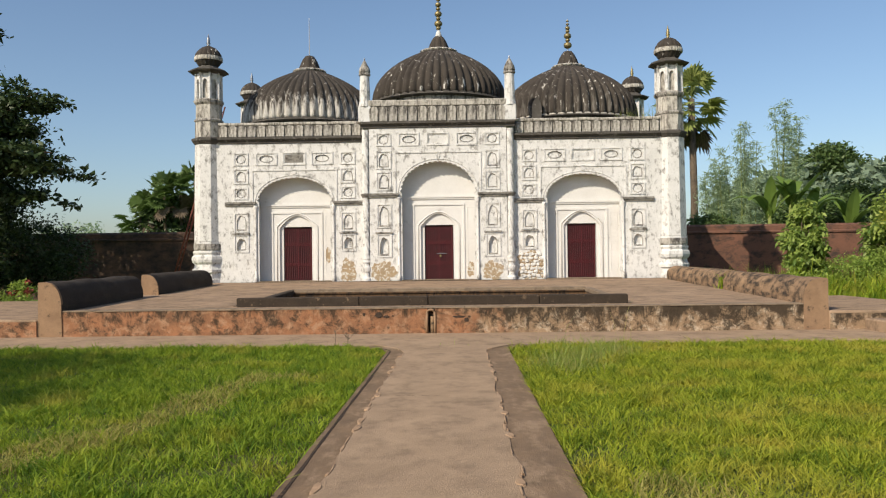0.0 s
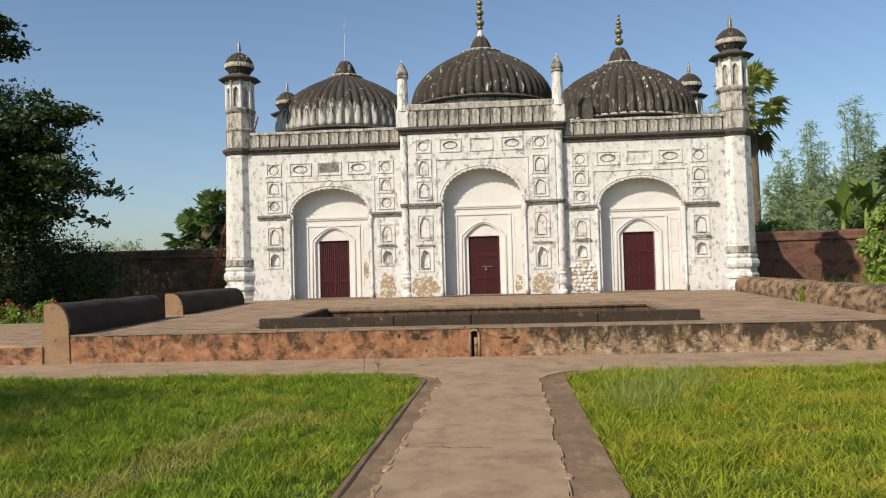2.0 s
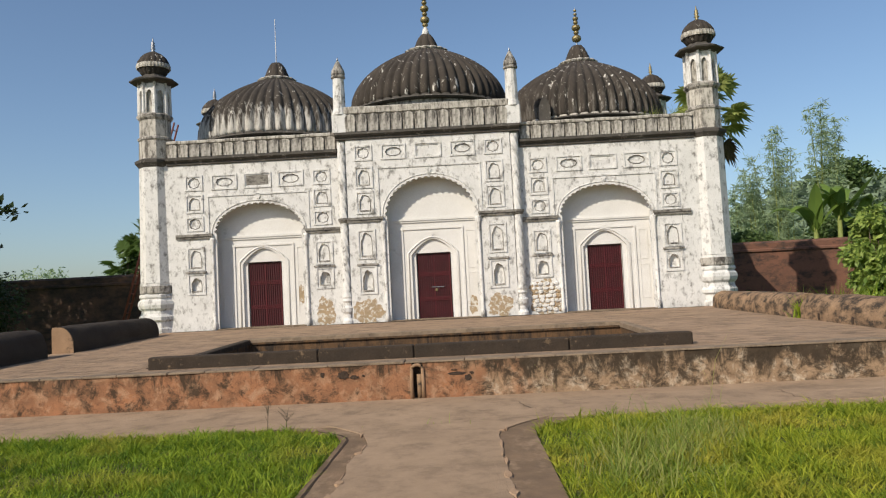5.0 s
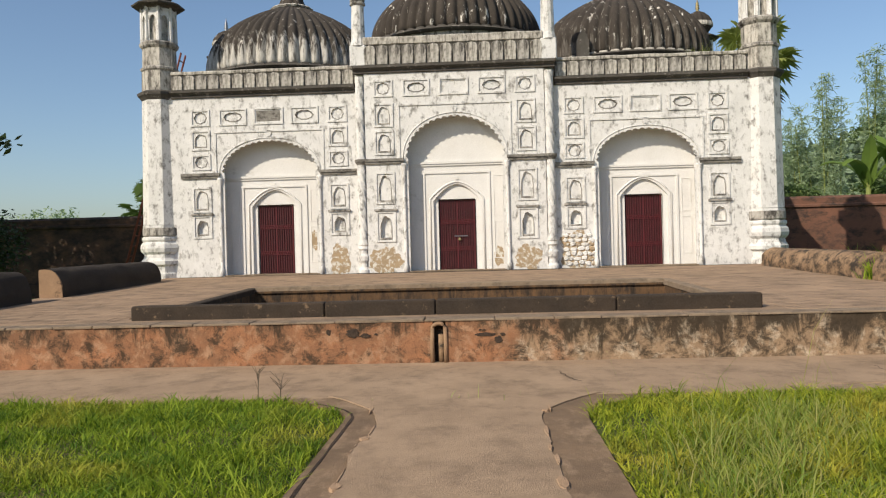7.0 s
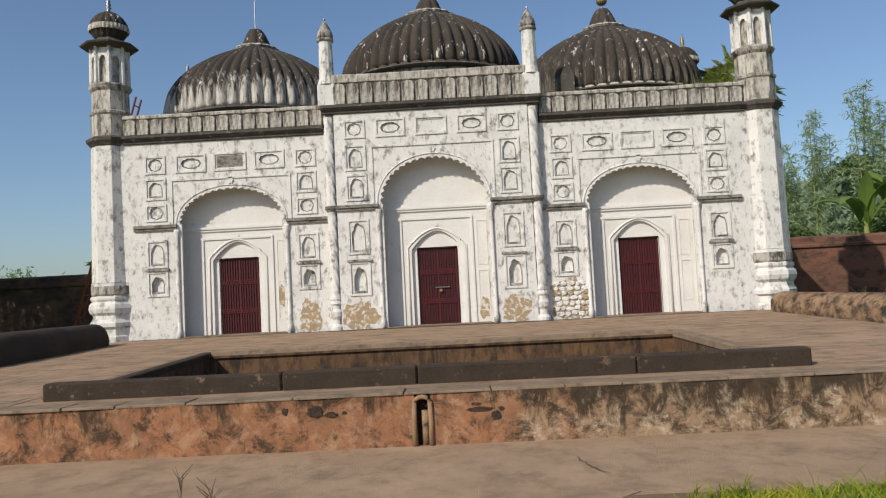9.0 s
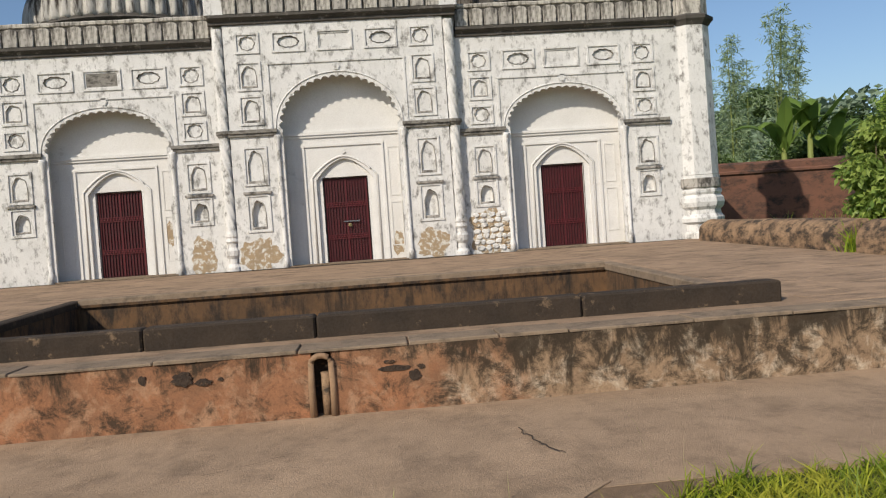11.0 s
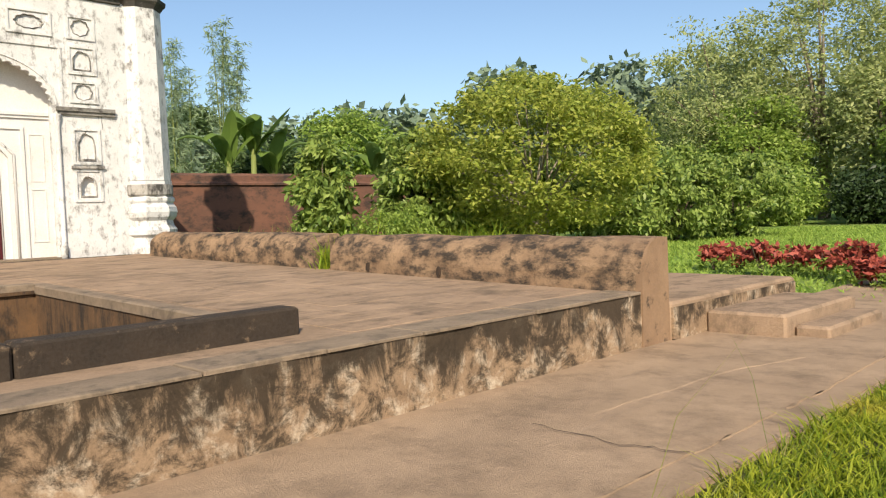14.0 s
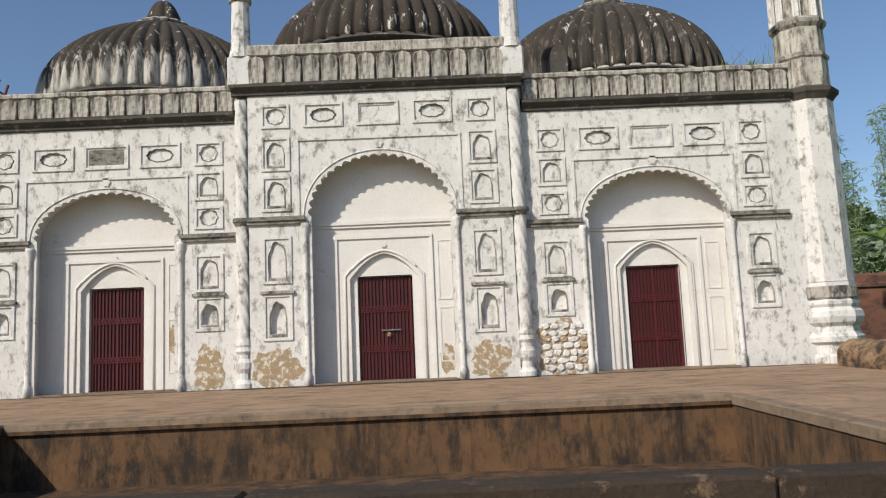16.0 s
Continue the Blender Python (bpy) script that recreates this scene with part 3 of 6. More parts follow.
# the sunken tank
g = Geo()
FLOOR = -0.06
for x0, x1, y0, y1 in ((TANK_X0, TANK_X0, TANK_Y1, TANK_Y0), (TANK_X1, TANK_X1, TANK_Y0, TANK_Y1), (TANK_X0, TANK_X1, TANK_Y1, TANK_Y1), (TANK_X1, TANK_X0, TANK_Y0, TANK_Y0)):
    n = 30
    rows = []
    for k in range(n + 1):
        x, y = x0 + (x1 - x0) * k / n, y0 + (y1 - y0) * k / n
        rows.append([(x, y, FLOOR - 0.05), (x, y, 0.3), (x, y, top(y) + 0.01)])
    g.rings(rows, closed=False)
structure("wall_tank", g, RIM, "rust-brown plastered inner walls of the empty tank, streaked dark", "wall")
structure("tank_floor", Geo().quad((TANK_X0, TANK_Y0, FLOOR), (TANK_X1, TANK_Y0, FLOOR), (TANK_X1, TANK_Y1, FLOOR), (TANK_X0, TANK_Y1, FLOOR)), RIM,
          "dry dirty plaster floor of the empty ablution tank", "floor")
kerb = thing("tank_kerb", (-0.5, TANK_Y0, 0.6), "blackened raised plaster kerb around the empty tank", "kerb", kind="structure")
x = TANK_X0 - 0.04
for w in (2.9, 1.62, 2.6, 2.05):
    part("front_kerb", Geo().box(x, x + w - 0.012, TANK_Y0 - 0.25, TANK_Y0 + 0.012, 0.55, 0.80 + rnd.uniform(-0.008, 0.008), 0.02), DARKRIM, kerb)
    x += w


def rim_strip(x0, x1, y0, y1, h):
    g = Geo()
    n = 14
    if x0 == x1:
        return None
    rows = []
    along_y = (y1 - y0) > (x1 - x0)
    for k in range(n + 1):
        q = k / n
        if along_y:
            y = y0 + (y1 - y0) * q
            t = top(y)
            rows.append([(x0, y, t - 0.1), (x0, y, t + h), (x0 + 0.03, y, t + h + 0.015), (x1 - 0.03, y, t + h + 0.015), (x1, y, t + h), (x1, y, t - 0.1)])
        else:
            x = x0 + (x1 - x0) * q
            t = top((y0 + y1) / 2)
            rows.append([(x, y0, t - 0.1), (x, y0, t + h), (x, y0 + 0.03, t + h + 0.015), (x, y1 - 0.03, t + h + 0.015), (x, y1, t + h), (x, y1, t - 0.1)])
    return g.rings(rows, True, True, closed=False)


part("side_rim", rim_strip(TANK_X1 - 0.02, TANK_X1 + 0.2, TANK_Y0 + 0.3, TANK_Y1 + 0.2, 0.0), SLAB, kerb, "worn pale rim")
part("side_rim", rim_strip(TANK_X0 - 0.2, TANK_X0 + 0.02, TANK_Y0 + 0.02, TANK_Y1 + 0.2, 0.0), DARKRIM, kerb)
part("back_rim", rim_strip(TANK_X0 + 0.021, TANK_X1 - 0.021, TANK_Y1 - 0.02, TANK_Y1 + 0.22, 0.02), SLAB, kerb, "worn pale rim")
part("back_ledge", Geo().box(TANK_X0 + 0.03, TANK_X1 - 0.03, TANK_Y1 - 0.05, TANK_Y1 + 0.02, top(TANK_Y1) - 0.1, top(TANK_Y1) - 0.055), RIM, kerb)


def bench(x_in, x_out, y0, y1, pier, skin, tall, label):
    """A low parapet seat, upright outside and rounded towards the terrace; pier: its end goes down to the ground."""
    s = 1 if x_out > x_in else -1
    w = abs(x_out - x_in)
    ob = thing("bench_wall", ((x_in + x_out) / 2, (y0 + y1) / 2, top(y0)), label, "parapet", "rounded parapets of the terrace")
    prof = [(0.0, 0.0), (0.0, 0.10)] + [(0.62 * w * (1 - math.cos(a)), 0.10 + 0.40 * math.sin(a)) for a in (i * math.pi / 20 for i in range(1, 11))] + [(0.8 * w, 0.505), (0.97 * w, 0.50), (w, 0.46), (w, -0.4)]
    prof = [(u, v * tall if v > 0 else v) for u, v in prof]
    n = int((y1 - y0) / 0.12)
    rows = []
    for k in range(n + 1):
        y = y0 + (y1 - y0) * k / n
        rows.append([(x_in + s * u + 0.03 * noise.noise((u * 4, y * 1.5, v * 4)), y, top(y) + (v + (0.035 * noise.noise((y * 0.9, u * 3, 9)) + 0.012 * noise.noise((y * 4, u * 6, 2)) if v > 0.05 else 0)) * (1.0 - 0.014 * (y - FRONT))) for u, v in prof])
    part("body", Geo().rings(rows, True, True, closed=False), skin, ob, smooth=False)
    if pier:
        g = Geo().slab([(x_in + s * u, top(y0) + v + 0.006) for u, v in prof[:-1]] + [(x_in + s * w, 0.56), (x_in + s * (w + 0.02), -0.05), (x_in - s * 0.02, -0.05)], y0 - 0.03, y0 + 0.05)
        part("end_pier", g, OCHRE, ob, "bare ochre plaster end")
    else:
        g = Geo().slab([(x_in + s * u, top(y0) + v * 0.9 + 0.004) for u, v in prof[:-1]] + [(x_in + s * w, top(y0) - 0.05)], y0 - 0.012, y0 + 0.03)
        part("end_face", g, OCHRE if skin is BENCHDARK else BENCH, ob)
    return ob


bench(BX1 - BW, BX1, FRONT, 22.96, True, BENCH, 1.13, "low rounded parapet of brown stained plaster along the terrace edge")
bench(BX1 - BW, BX1 - 0.02, 23.36, 29.2, False, BENCH, 1.15, "low rounded parapet of brown stained plaster along the terrace edge")
bench(BX0 + BW, BX0, FRONT, 22.15, True, BENCHDARK, 1.33, "low rounded parapet of near-black plaster along the terrace edge")
bench(BX0 + BW, BX0 + 0.02, 23.3, 28.4, False, BENCHDARK, 1.33, "low rounded parapet of near-black plaster along the terrace edge")
# small weep holes at the foot of the parapet, flat patches with painted shade
for i, y in enumerate((20.6, 22.05)):
    structure("weep_hole_%d" % (i + 1), blob(0, 0, 0.1, 0.15, 20 + i, 0, 14).mesh("weep"), HOLE, "small dark drain hole at the foot of the parapet", "hole").matrix_world = pose(7.752, y, top(y) + 0.08, 0, 0, -90)

# lower side terraces and the steps
g = Geo().box(BX1 + 0.004, 11.7, FRONT - 0.05, 24.0, -0.2, 0.42, 0.03)
structure("side_terrace_1", g, TERR, "lower brown stone side terrace beside the parapet", "terrace")
g = Geo().box(-24.0, BX0 - 0.004, FRONT - 0.05, 26.5, -0.2, 0.40, 0.03)
structure("side_terrace_2", g, TERR, "lower brown plastered side terrace beside the parapet", "terrace")
g = Geo().box(BX1 + 0.02, 11.68, FRONT - 0.066, FRONT - 0.04, -0.1, 0.36)
structure("wall_side_1", g, TWALL, "low plastered face of the side terrace", "wall")
g = Geo().box(-23.9, BX0 - 0.02, FRONT - 0.066, FRONT - 0.04, -0.1, 0.35)
structure("wall_side_2", g, TWALL, "low plastered face of the side terrace", "wall")
steps = thing("garden_steps", (10, 17, 0), "two low worn stone steps up to the side terrace", "steps", kind="structure")
part("step", Geo().box(9.05, 11.25, 16.62, FRONT - 0.068, -0.1, 0.25, 0.03), TERR, steps)
part("step", Geo().box(9.25, 11.0, 16.24, 16.615, -0.1, 0.12, 0.03), TERR, steps)

# worn paving slabs of the terrace
pav = thing("terrace_paving", (6, 21, 0.6), "uneven worn brown paving slabs of the terrace", "paving", kind="structure")
rnd = random.Random(12)
for x0, x1, y0, y1 in ((TANK_X1 + 0.3, 7.7, FRONT + 0.5, 27.2), (-8.8, TANK_X0 - 0.3, FRONT + 0.5, 24.0)):
    y = y0
    while y < y1:
        d = rnd.uniform(0.36, 0.5)
        x = x0
        while x < x1 - 0.1:
            w = min(rnd.uniform(0.5, 1.15), x1 - x)
            a, b = top(y) + 0.006 + rnd.uniform(-0.002, 0.002), top(y + d) + 0.006 + rnd.uniform(-0.002, 0.002)
            e = 0.004
            g = Geo().rings([[(x + e, y + e, a - 0.03), (x + w - e, y + e, a - 0.03), (x + w - e, y + d - e, b - 0.03), (x + e, y + d - e, b - 0.03)],
                             [(x + e, y + e, a - 0.004), (x + w - e, y + e, a - 0.004), (x + w - e, y + d - e, b - 0.004), (x + e, y + d - e, b - 0.004)],
                             [(x + 2 * e, y + 2 * e, a), (x + w - 2 * e, y + 2 * e, a), (x + w - 2 * e, y + d - 2 * e, b), (x + 2 * e, y + d - 2 * e, b)]], False, True)
            part("slab", g, TERR, pav)
            x += w
        y += d

# ---- the mosque ----
X0 = -0.65
mosque = thing("mosque", (X0, 30.5, 0.85), "old whitewashed three-domed mosque with stained plaster and four corner minarets", "mosque")


def arc(cx, hw, spring, rise, n=44, lobes=0, lob=0.0, point=0.0):
    """An arch from left to right, round or slightly pointed, with hanging lobes."""
    out = []
    for k in range(n + 1):
        a = math.pi * (1 - k / n)
        x, z = math.cos(a), math.sin(a) ** (1 - point)
        q = 1.0
        if lobes:
            q = 1 - lob * (1 - abs(math.sin(lobes * a)))
        out.append((cx + hw * x * q, spring + rise * z * q))
    return out


def arch_plate(g, x0, x1, z0, z1, curve, y0, y1):
    """A wall from x0 to x1 and z0 to z1 at y0, open under the curve; the reveal goes back to y1."""
    (xl, zl), (xr, zr) = curve[0], curve[-1]
    cx = (xl + xr) / 2
    g.quad((x0, y0, z0), (xl, y0, z0), (xl, y0, zl), (x0, y0, zl))
    g.quad((xr, y0, z0), (x1, y0, z0), (x1, y0, zr), (xr, y0, zr))
    out = []
    for x, z in curve:
        dx, dz = x - cx, max(z - zl, 0.0)
        k = min((x1 - cx) / dx if dx > 1e-6 else ((x0 - cx) / dx if dx < -1e-6 else 1e9), (z1 - zl) / dz if dz > 1e-6 else 1e9)
        out.append((cx + dx * k, zl + dz * k))
    for a, b, p, q in zip(curve, curve[1:], out, out[1:]):
        pts = [p]
        if abs(p[0] - x0) < 1e-6 and abs(q[1] - z1) < 1e-6 and abs(q[0] - x0) > 1e-6:
            pts.append((x0, z1))
        if abs(p[1] - z1) < 1e-6 and abs(q[0] - x1) < 1e-6 and abs(p[0] - x1) > 1e-6:
            pts.append((x1, z1))
        pts += [q, b, a]
        g.quad(*[(x, y0, z) for x, z in pts])
    path = [(xl, z0)] + list(curve) + [(xr, z0)]
    for a, b in zip(path, path[1:]):
        g.quad((a[0], y0, a[1]), (a[0], y1, a[1]), (b[0], y1, b[1]), (b[0], y0, b[1]))
    return path


def cell(g, x0, x1, z0, z1, y, hole=None, depth=0.05):
    """A piece of wall with a sunk shape in it."""
    if not hole:
        g.quad((x0, y, z0), (x1, y, z0), (x1, y, z1), (x0, y, z1))
        return
    cx, cz = (x0 + x1) / 2, (z0 + z1) / 2
    hx, hz = (x1 - x0) / 2, (z1 - z0) / 2
    n = len(hole)
    out = []
    for px, pz in hole:
        dx, dz = px - cx, pz - cz
        k = min(hx / abs(dx) if abs(dx) > 1e-6 else 1e9, hz / abs(dz) if abs(dz) > 1e-6 else 1e9)
        out.append((cx + dx * k, cz + dz * k))
    corners = [(x0, z0), (x1, z0), (x1, z1), (x0, z1)]
    for k in range(n):
        c = (k + 1) % n
        a, b = out[k], out[c]
        pts = [a]
        for q in corners:
            on = (abs(a[0] - q[0]) < 1e-6 or abs(a[1] - q[1]) < 1e-6) and (abs(b[0] - q[0]) < 1e-6 or abs(b[1] - q[1]) < 1e-6)
            if on and not (abs(a[0] - b[0]) < 1e-6 or abs(a[1] - b[1]) < 1e-6):
                pts.append(q)
        pts.append(b)
        g.quad(*[(px, y, pz) for px, pz in pts + [hole[c], hole[k]]])
        g.quad((*[hole[k][0], y, hole[k][1]],), (hole[c][0], y, hole[c][1]), (hole[c][0], y + depth, hole[c][1]), (hole[k][0], y + depth, hole[k][1]))
    g.quad(*[(px, y + depth, pz) for px, pz in hole])


def niche_shape(cx, z0, z1, w):
    """A small cusped-arch niche."""
    h = z1 - z0
    pts = [(cx - w / 2, z0), (cx, z0), (cx + w / 2, z0), (cx + w / 2, z0 + 0.55 * h)]
    for k in range(1, 16):
        a = math.pi * k / 16
        q = 1 - 0.14 * (1 - abs(math.sin(2.5 * a + 0.0)))
        pts.append((cx + w / 2 * math.cos(a) * q, z0 + 0.55 * h + 0.45 * h * math.sin(a) * q))
    pts.append((cx - w / 2, z0 + 0.55 * h))
    return pts


def rosette_shape(cx, cz, rx, rz, lobes=8, mag=0.16):
    pts = []
    for k in range(40):
        a = 2 * math.pi * k / 40
        q = 1 - mag * (1 - abs(math.cos(lobes / 2 * a)))
        pts.append((cx + rx * q * math.cos(a), cz + rz * q * math.sin(a)))
    return pts


def frame_ring(x0, x1, z0, z1, y, w=0.05, proud=0.028):
    """A raised rectangular moulding."""
    g = Geo()
    for a0, a1, b0, b1 in ((x0, x1, z0, z0 + w), (x0, x1, z1 - w, z1), (x0, x0 + w, z0 + w, z1 - w), (x1 - w, x1, z0 + w, z1 - w)):
        g.box(a0, a1, y - proud, y + 0.01, b0, b1)
    return g


def bay(cx, half, yf, yb, string, rise, ztop, rows, carts, zrow, zpanel, base):
    """One bay of the front: panelled piers, a deep cusped arch, the inner wall and the door."""
    hw = 1.45
    wall = Geo()
    for s in (-1, 1):
        xa, xb = sorted((cx + s * 1.56, cx + s * half))
        c = cx + s * 2.07
        z = base
        for z0, z1, kind in rows:
            cell(wall, xa, xb, z, z0, yf)
            if kind == "niche":
                hole, dp = niche_shape(c, z0 + 0.12, z1 - 0.12, 0.32), 0.032
            elif kind == "deep":
                hole, dp = niche_shape(c, z0 + 0.13, z1 - 0.16, 0.30), 0.11
            else:
                hole, dp = rosette_shape(c, (z0 + z1) / 2, 0.17, 0.16), 0.028
            # the sunk shape sits in a piece as wide as its frame; plain wall closes the sides
            cell(wall, c - 0.29, c + 0.29, z0, z1, yf, hole, dp)
            cell(wall, xa, c - 0.29, z0, z1, yf)
            cell(wall, c + 0.29, xb, z0, z1, yf)
            mid = (c, sum(q[1] for q in hole) / len(hole))
            bead = [[(mid[0] + (px - mid[0]) * u, yf - v, mid[1] + (pz - mid[1]) * u) for px, pz in hole] for u, v in ((1.16, -0.004), (1.13, 0.014), (1.04, 0.014), (0.99, -0.006))]
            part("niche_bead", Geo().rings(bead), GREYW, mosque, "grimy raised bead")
            part("niche_frame", frame_ring(c - 0.29, c + 0.29, z0, z1, yf, 0.055, 0.03), WHITE, mosque)
            if kind == "deep":
                part("niche_hood", Geo().box(c - 0.33, c + 0.33, yf - 0.07, yf + 0.01, z1 + 0.004, z1 + 0.06), GREYW, mosque)
            z = z1
        cell(wall, xa, xb, z, ztop, yf)
        part("string_course", Geo().box(xa - (0.06 if s > 0 else 0.02), xb + (0.06 if s < 0 else 0.02), yf - 0.09, yf + 0.02, string - 0.06, string + 0.02).box(xa - 0.03, xb + 0.03, yf - 0.055, yf + 0.02, string - 0.13, string - 0.061), STRING, mosque, "black-stained moulding")
        # slender shaft at the jamb
        part("colonnette", Geo().lathe([(0.075, 0), (0.075, 0.25), (0.05, 0.3), (0.052, string - base - 0.35), (0.085, string - base - 0.2), (0.085, string - base - 0.13)], 10, (cx + s * 1.505, yf - 0.02, base)), WHITE, mosque, smooth=True)
        # spandrel frame bars
        part("panel_bar", Geo().box(*sorted((cx + s * 1.60, cx + s * 1.655)), yf - 0.025, yf + 0.01, string + 0.03, zpanel + 0.05), WHITE, mosque)
    # above the arch
    curve = arc(cx, hw, string, rise, 132, 22, 0.05, 0.06)
    arch_plate(wall, cx - 1.56, cx + 1.56, base, ztop - 0.0001 if not carts else zrow[0], curve, yf, yf + 0.07)
    z = zrow[0]
    xs = [cx - 1.56]
    for a, b, kind in carts:
        cell(wall, xs[-1], cx + a, zrow[0], zrow[1], yf)
        m = (a + b) / 2 + cx
        hole = rosette_shape(m, (zrow[0] + zrow[1]) / 2, (b - a) * 0.34, 0.15, 10, 0.12) if kind else [(m + p * (b - a) * 0.40, (zrow[0] + zrow[1]) / 2 + q * 0.16) for p, q in ((-1, -1), (0, -1), (1, -1), (1, 0), (1, 1), (0, 1), (-1, 1), (-1, 0))]
        cell(wall, cx + a, cx + b, zrow[0], zrow[1], yf, hole, 0.03 if kind else 0.022)
        if kind:
            part("cartouche_ring", Geo().rings([[(px, yf - 0.0, pz) for px, pz in rosette_shape(m, (zrow[0] + zrow[1]) / 2, (b - a) * 0.34, 0.15, 10, 0.12)],
                                               [(px, yf - 0.022, pz) for px, pz in rosette_shape(m, (zrow[0] + zrow[1]) / 2, (b - a) * 0.325, 0.14, 10, 0.12)],
                                               [(px, yf + 0.02, pz) for px, pz in rosette_shape(m, (zrow[0] + zrow[1]) / 2, (b - a) * 0.295, 0.122, 10, 0.12)]]), GREYW, mosque)
        else:
            r = random.Random(int(cx * 10) + 50)
            if cx < -3:
                part("relief_panel", Geo().box(cx + a + 0.05, cx + b - 0.05, yf + 0.008, yf + 0.03, zrow[0] + 0.05, zrow[1] - 0.05), STRING, mosque, "dark mildewed panel")
            for k in range(9):
                px, pz = m + r.uniform(-0.33, 0.33) * (b - a), (zrow[0] + zrow[1]) / 2 + r.uniform(-0.1, 0.1)
                part("relief", Geo().slab(rosette_shape(px, pz, r.uniform(0.03, 0.06), r.uniform(0.03, 0.06), 6, 0.3), yf + 0.012 + k * 0.0006, yf + 0.032), WHITE, mosque, "worn plaster flower relief")
        part("cartouche_frame", frame_ring(cx + a, cx + b, *zrow, yf, 0.05, 0.03), WHITE, mosque)
        xs.append(cx + b)
    cell(wall, xs[-1], cx + 1.56, zrow[0], zrow[1], yf)
    cell(wall, cx - 1.56, cx + 1.56, zrow[1], ztop, yf)
    part("front_wall", wall, WHITE, mosque, "whitewashed plaster with dark mildew")
    part("panel_bar", Geo().box(cx - 1.66, cx + 1.66, yf - 0.03, yf + 0.01, zpanel, zpanel + 0.05), WHITE, mosque)
    # raised beading round the cusps
    edge = arc(cx, hw + 0.075, string, rise + 0.075, 66, 0, 0, 0.06)
    part("arch_bead", Geo().tube([(x, yf - 0.005, z) for x, z in edge], [0.018] * len(edge), 6), WHITE, mosque, smooth=True)
    boss = Geo().slab(rosette_shape(cx, string + rise + 0.2, 0.09, 0.1, 6, 0.3), yf - 0.03, yf + 0.01)
    part("boss", boss, WHITE, mosque)
    # the recess behind the cusped edge
    soff = Geo()
    inner = [(cx - hw - 0.09, base)] + arc(cx, hw + 0.09, string, rise + 0.09, 40, 0, 0, 0.06) + [(cx + hw + 0.09, base)]
    for a, b in zip(inner, inner[1:]):
        soff.quad((a[0], yf + 0.07, a[1]), (a[0], yb, a[1]), (b[0], yb, b[1]), (b[0], yf + 0.07, b[1]))
    part("arch_soffit", soff, CLEAN, mosque, smooth=False)
    back = Geo()
    dcurve = arc(cx, 0.70, 2.93, 0.50, 24, 0, 0, 0.0)
    dcurve = [(x, 2.93 + 0.46 * (1 - abs((x - cx) / 0.70) ** 1.9) + 0.05 * (1 - abs((x - cx) / 0.70))) for x, z in dcurve]
    arch_plate(back, cx - hw - 0.1, cx + hw + 0.1, base, string + rise + 0.15, dcurve, yb, yb + 0.09)
    yd = yb + 0.09
    back.quad((cx - 0.72, yd, 2.97), (cx + 0.72, yd, 2.97), (cx + 0.72, yd, 3.5), (cx - 0.72, yd, 3.5))
    back.quad((cx - 0.72, yd, base), (cx - 0.545, yd, base), (cx - 0.545, yd, 2.97), (cx - 0.72, yd, 2.97))
    back.quad((cx + 0.545, yd, base), (cx + 0.72, yd, base), (cx + 0.72, yd, 2.97), (cx + 0.545, yd, 2.97))
    part("door_frame", Geo().box(cx - 0.56, cx - 0.545, yd, yd + 0.12, base, 2.97).box(cx + 0.545, cx + 0.56, yd, yd + 0.12, base, 2.97).box(cx - 0.545, cx + 0.545, yd, yd + 0.12, 2.97, 2.99), CLEAN, mosque)
    part("inner_wall", back, CLEAN, mosque, "clean bright whitewash")
    bead = [(cx - 0.80, base)] + [(cx + (x - cx) * 0.80 / 0.70, z + 0.06) for x, z in dcurve] + [(cx + 0.80, base)]
    part("door_moulding", Geo().tube([(x, yb - 0.004, z) for x, z in bead], [0.028] * len(bead), 6), CLEAN, mosque, smooth=True)
    part("inner_frame", Geo().box(cx - 1.0, cx + 1.0, yb - 0.035, yb + 0.01, string - 0.42, string - 0.36).box(cx - 1.0, cx - 0.94, yb - 0.035, yb + 0.01, base, string - 0.421).box(cx + 0.94, cx + 1.0, yb - 0.035, yb + 0.01, base, string - 0.421), CLEAN, mosque)
    part("ledge", Geo().box(cx - hw - 0.06, cx + hw + 0.06, yb - 0.07, yb + 0.01, string - 0.13, string - 0.06).box(cx - hw - 0.06, cx + hw + 0.06, yb - 0.04, yb + 0.01, string - 0.19, string - 0.131), CLEAN, mosque)
    for s in (-1, 1):
        for z0, z1 in ((1.2, 2.3), (2.45, string - 0.5)):
            part("side_panel", frame_ring(*sorted((cx + s * 1.09, cx + s * 1.38)), z0, z1, yb, 0.025, 0.014), CLEAN, mosque)
    part("keystone", Geo().slab(rosette_shape(cx, 3.60, 0.06, 0.05, 6, 0.3), yb - 0.03, yb + 0.01), CLEAN, mosque)
    door(cx, yd + 0.05, base + 0.06)


DOORS = []


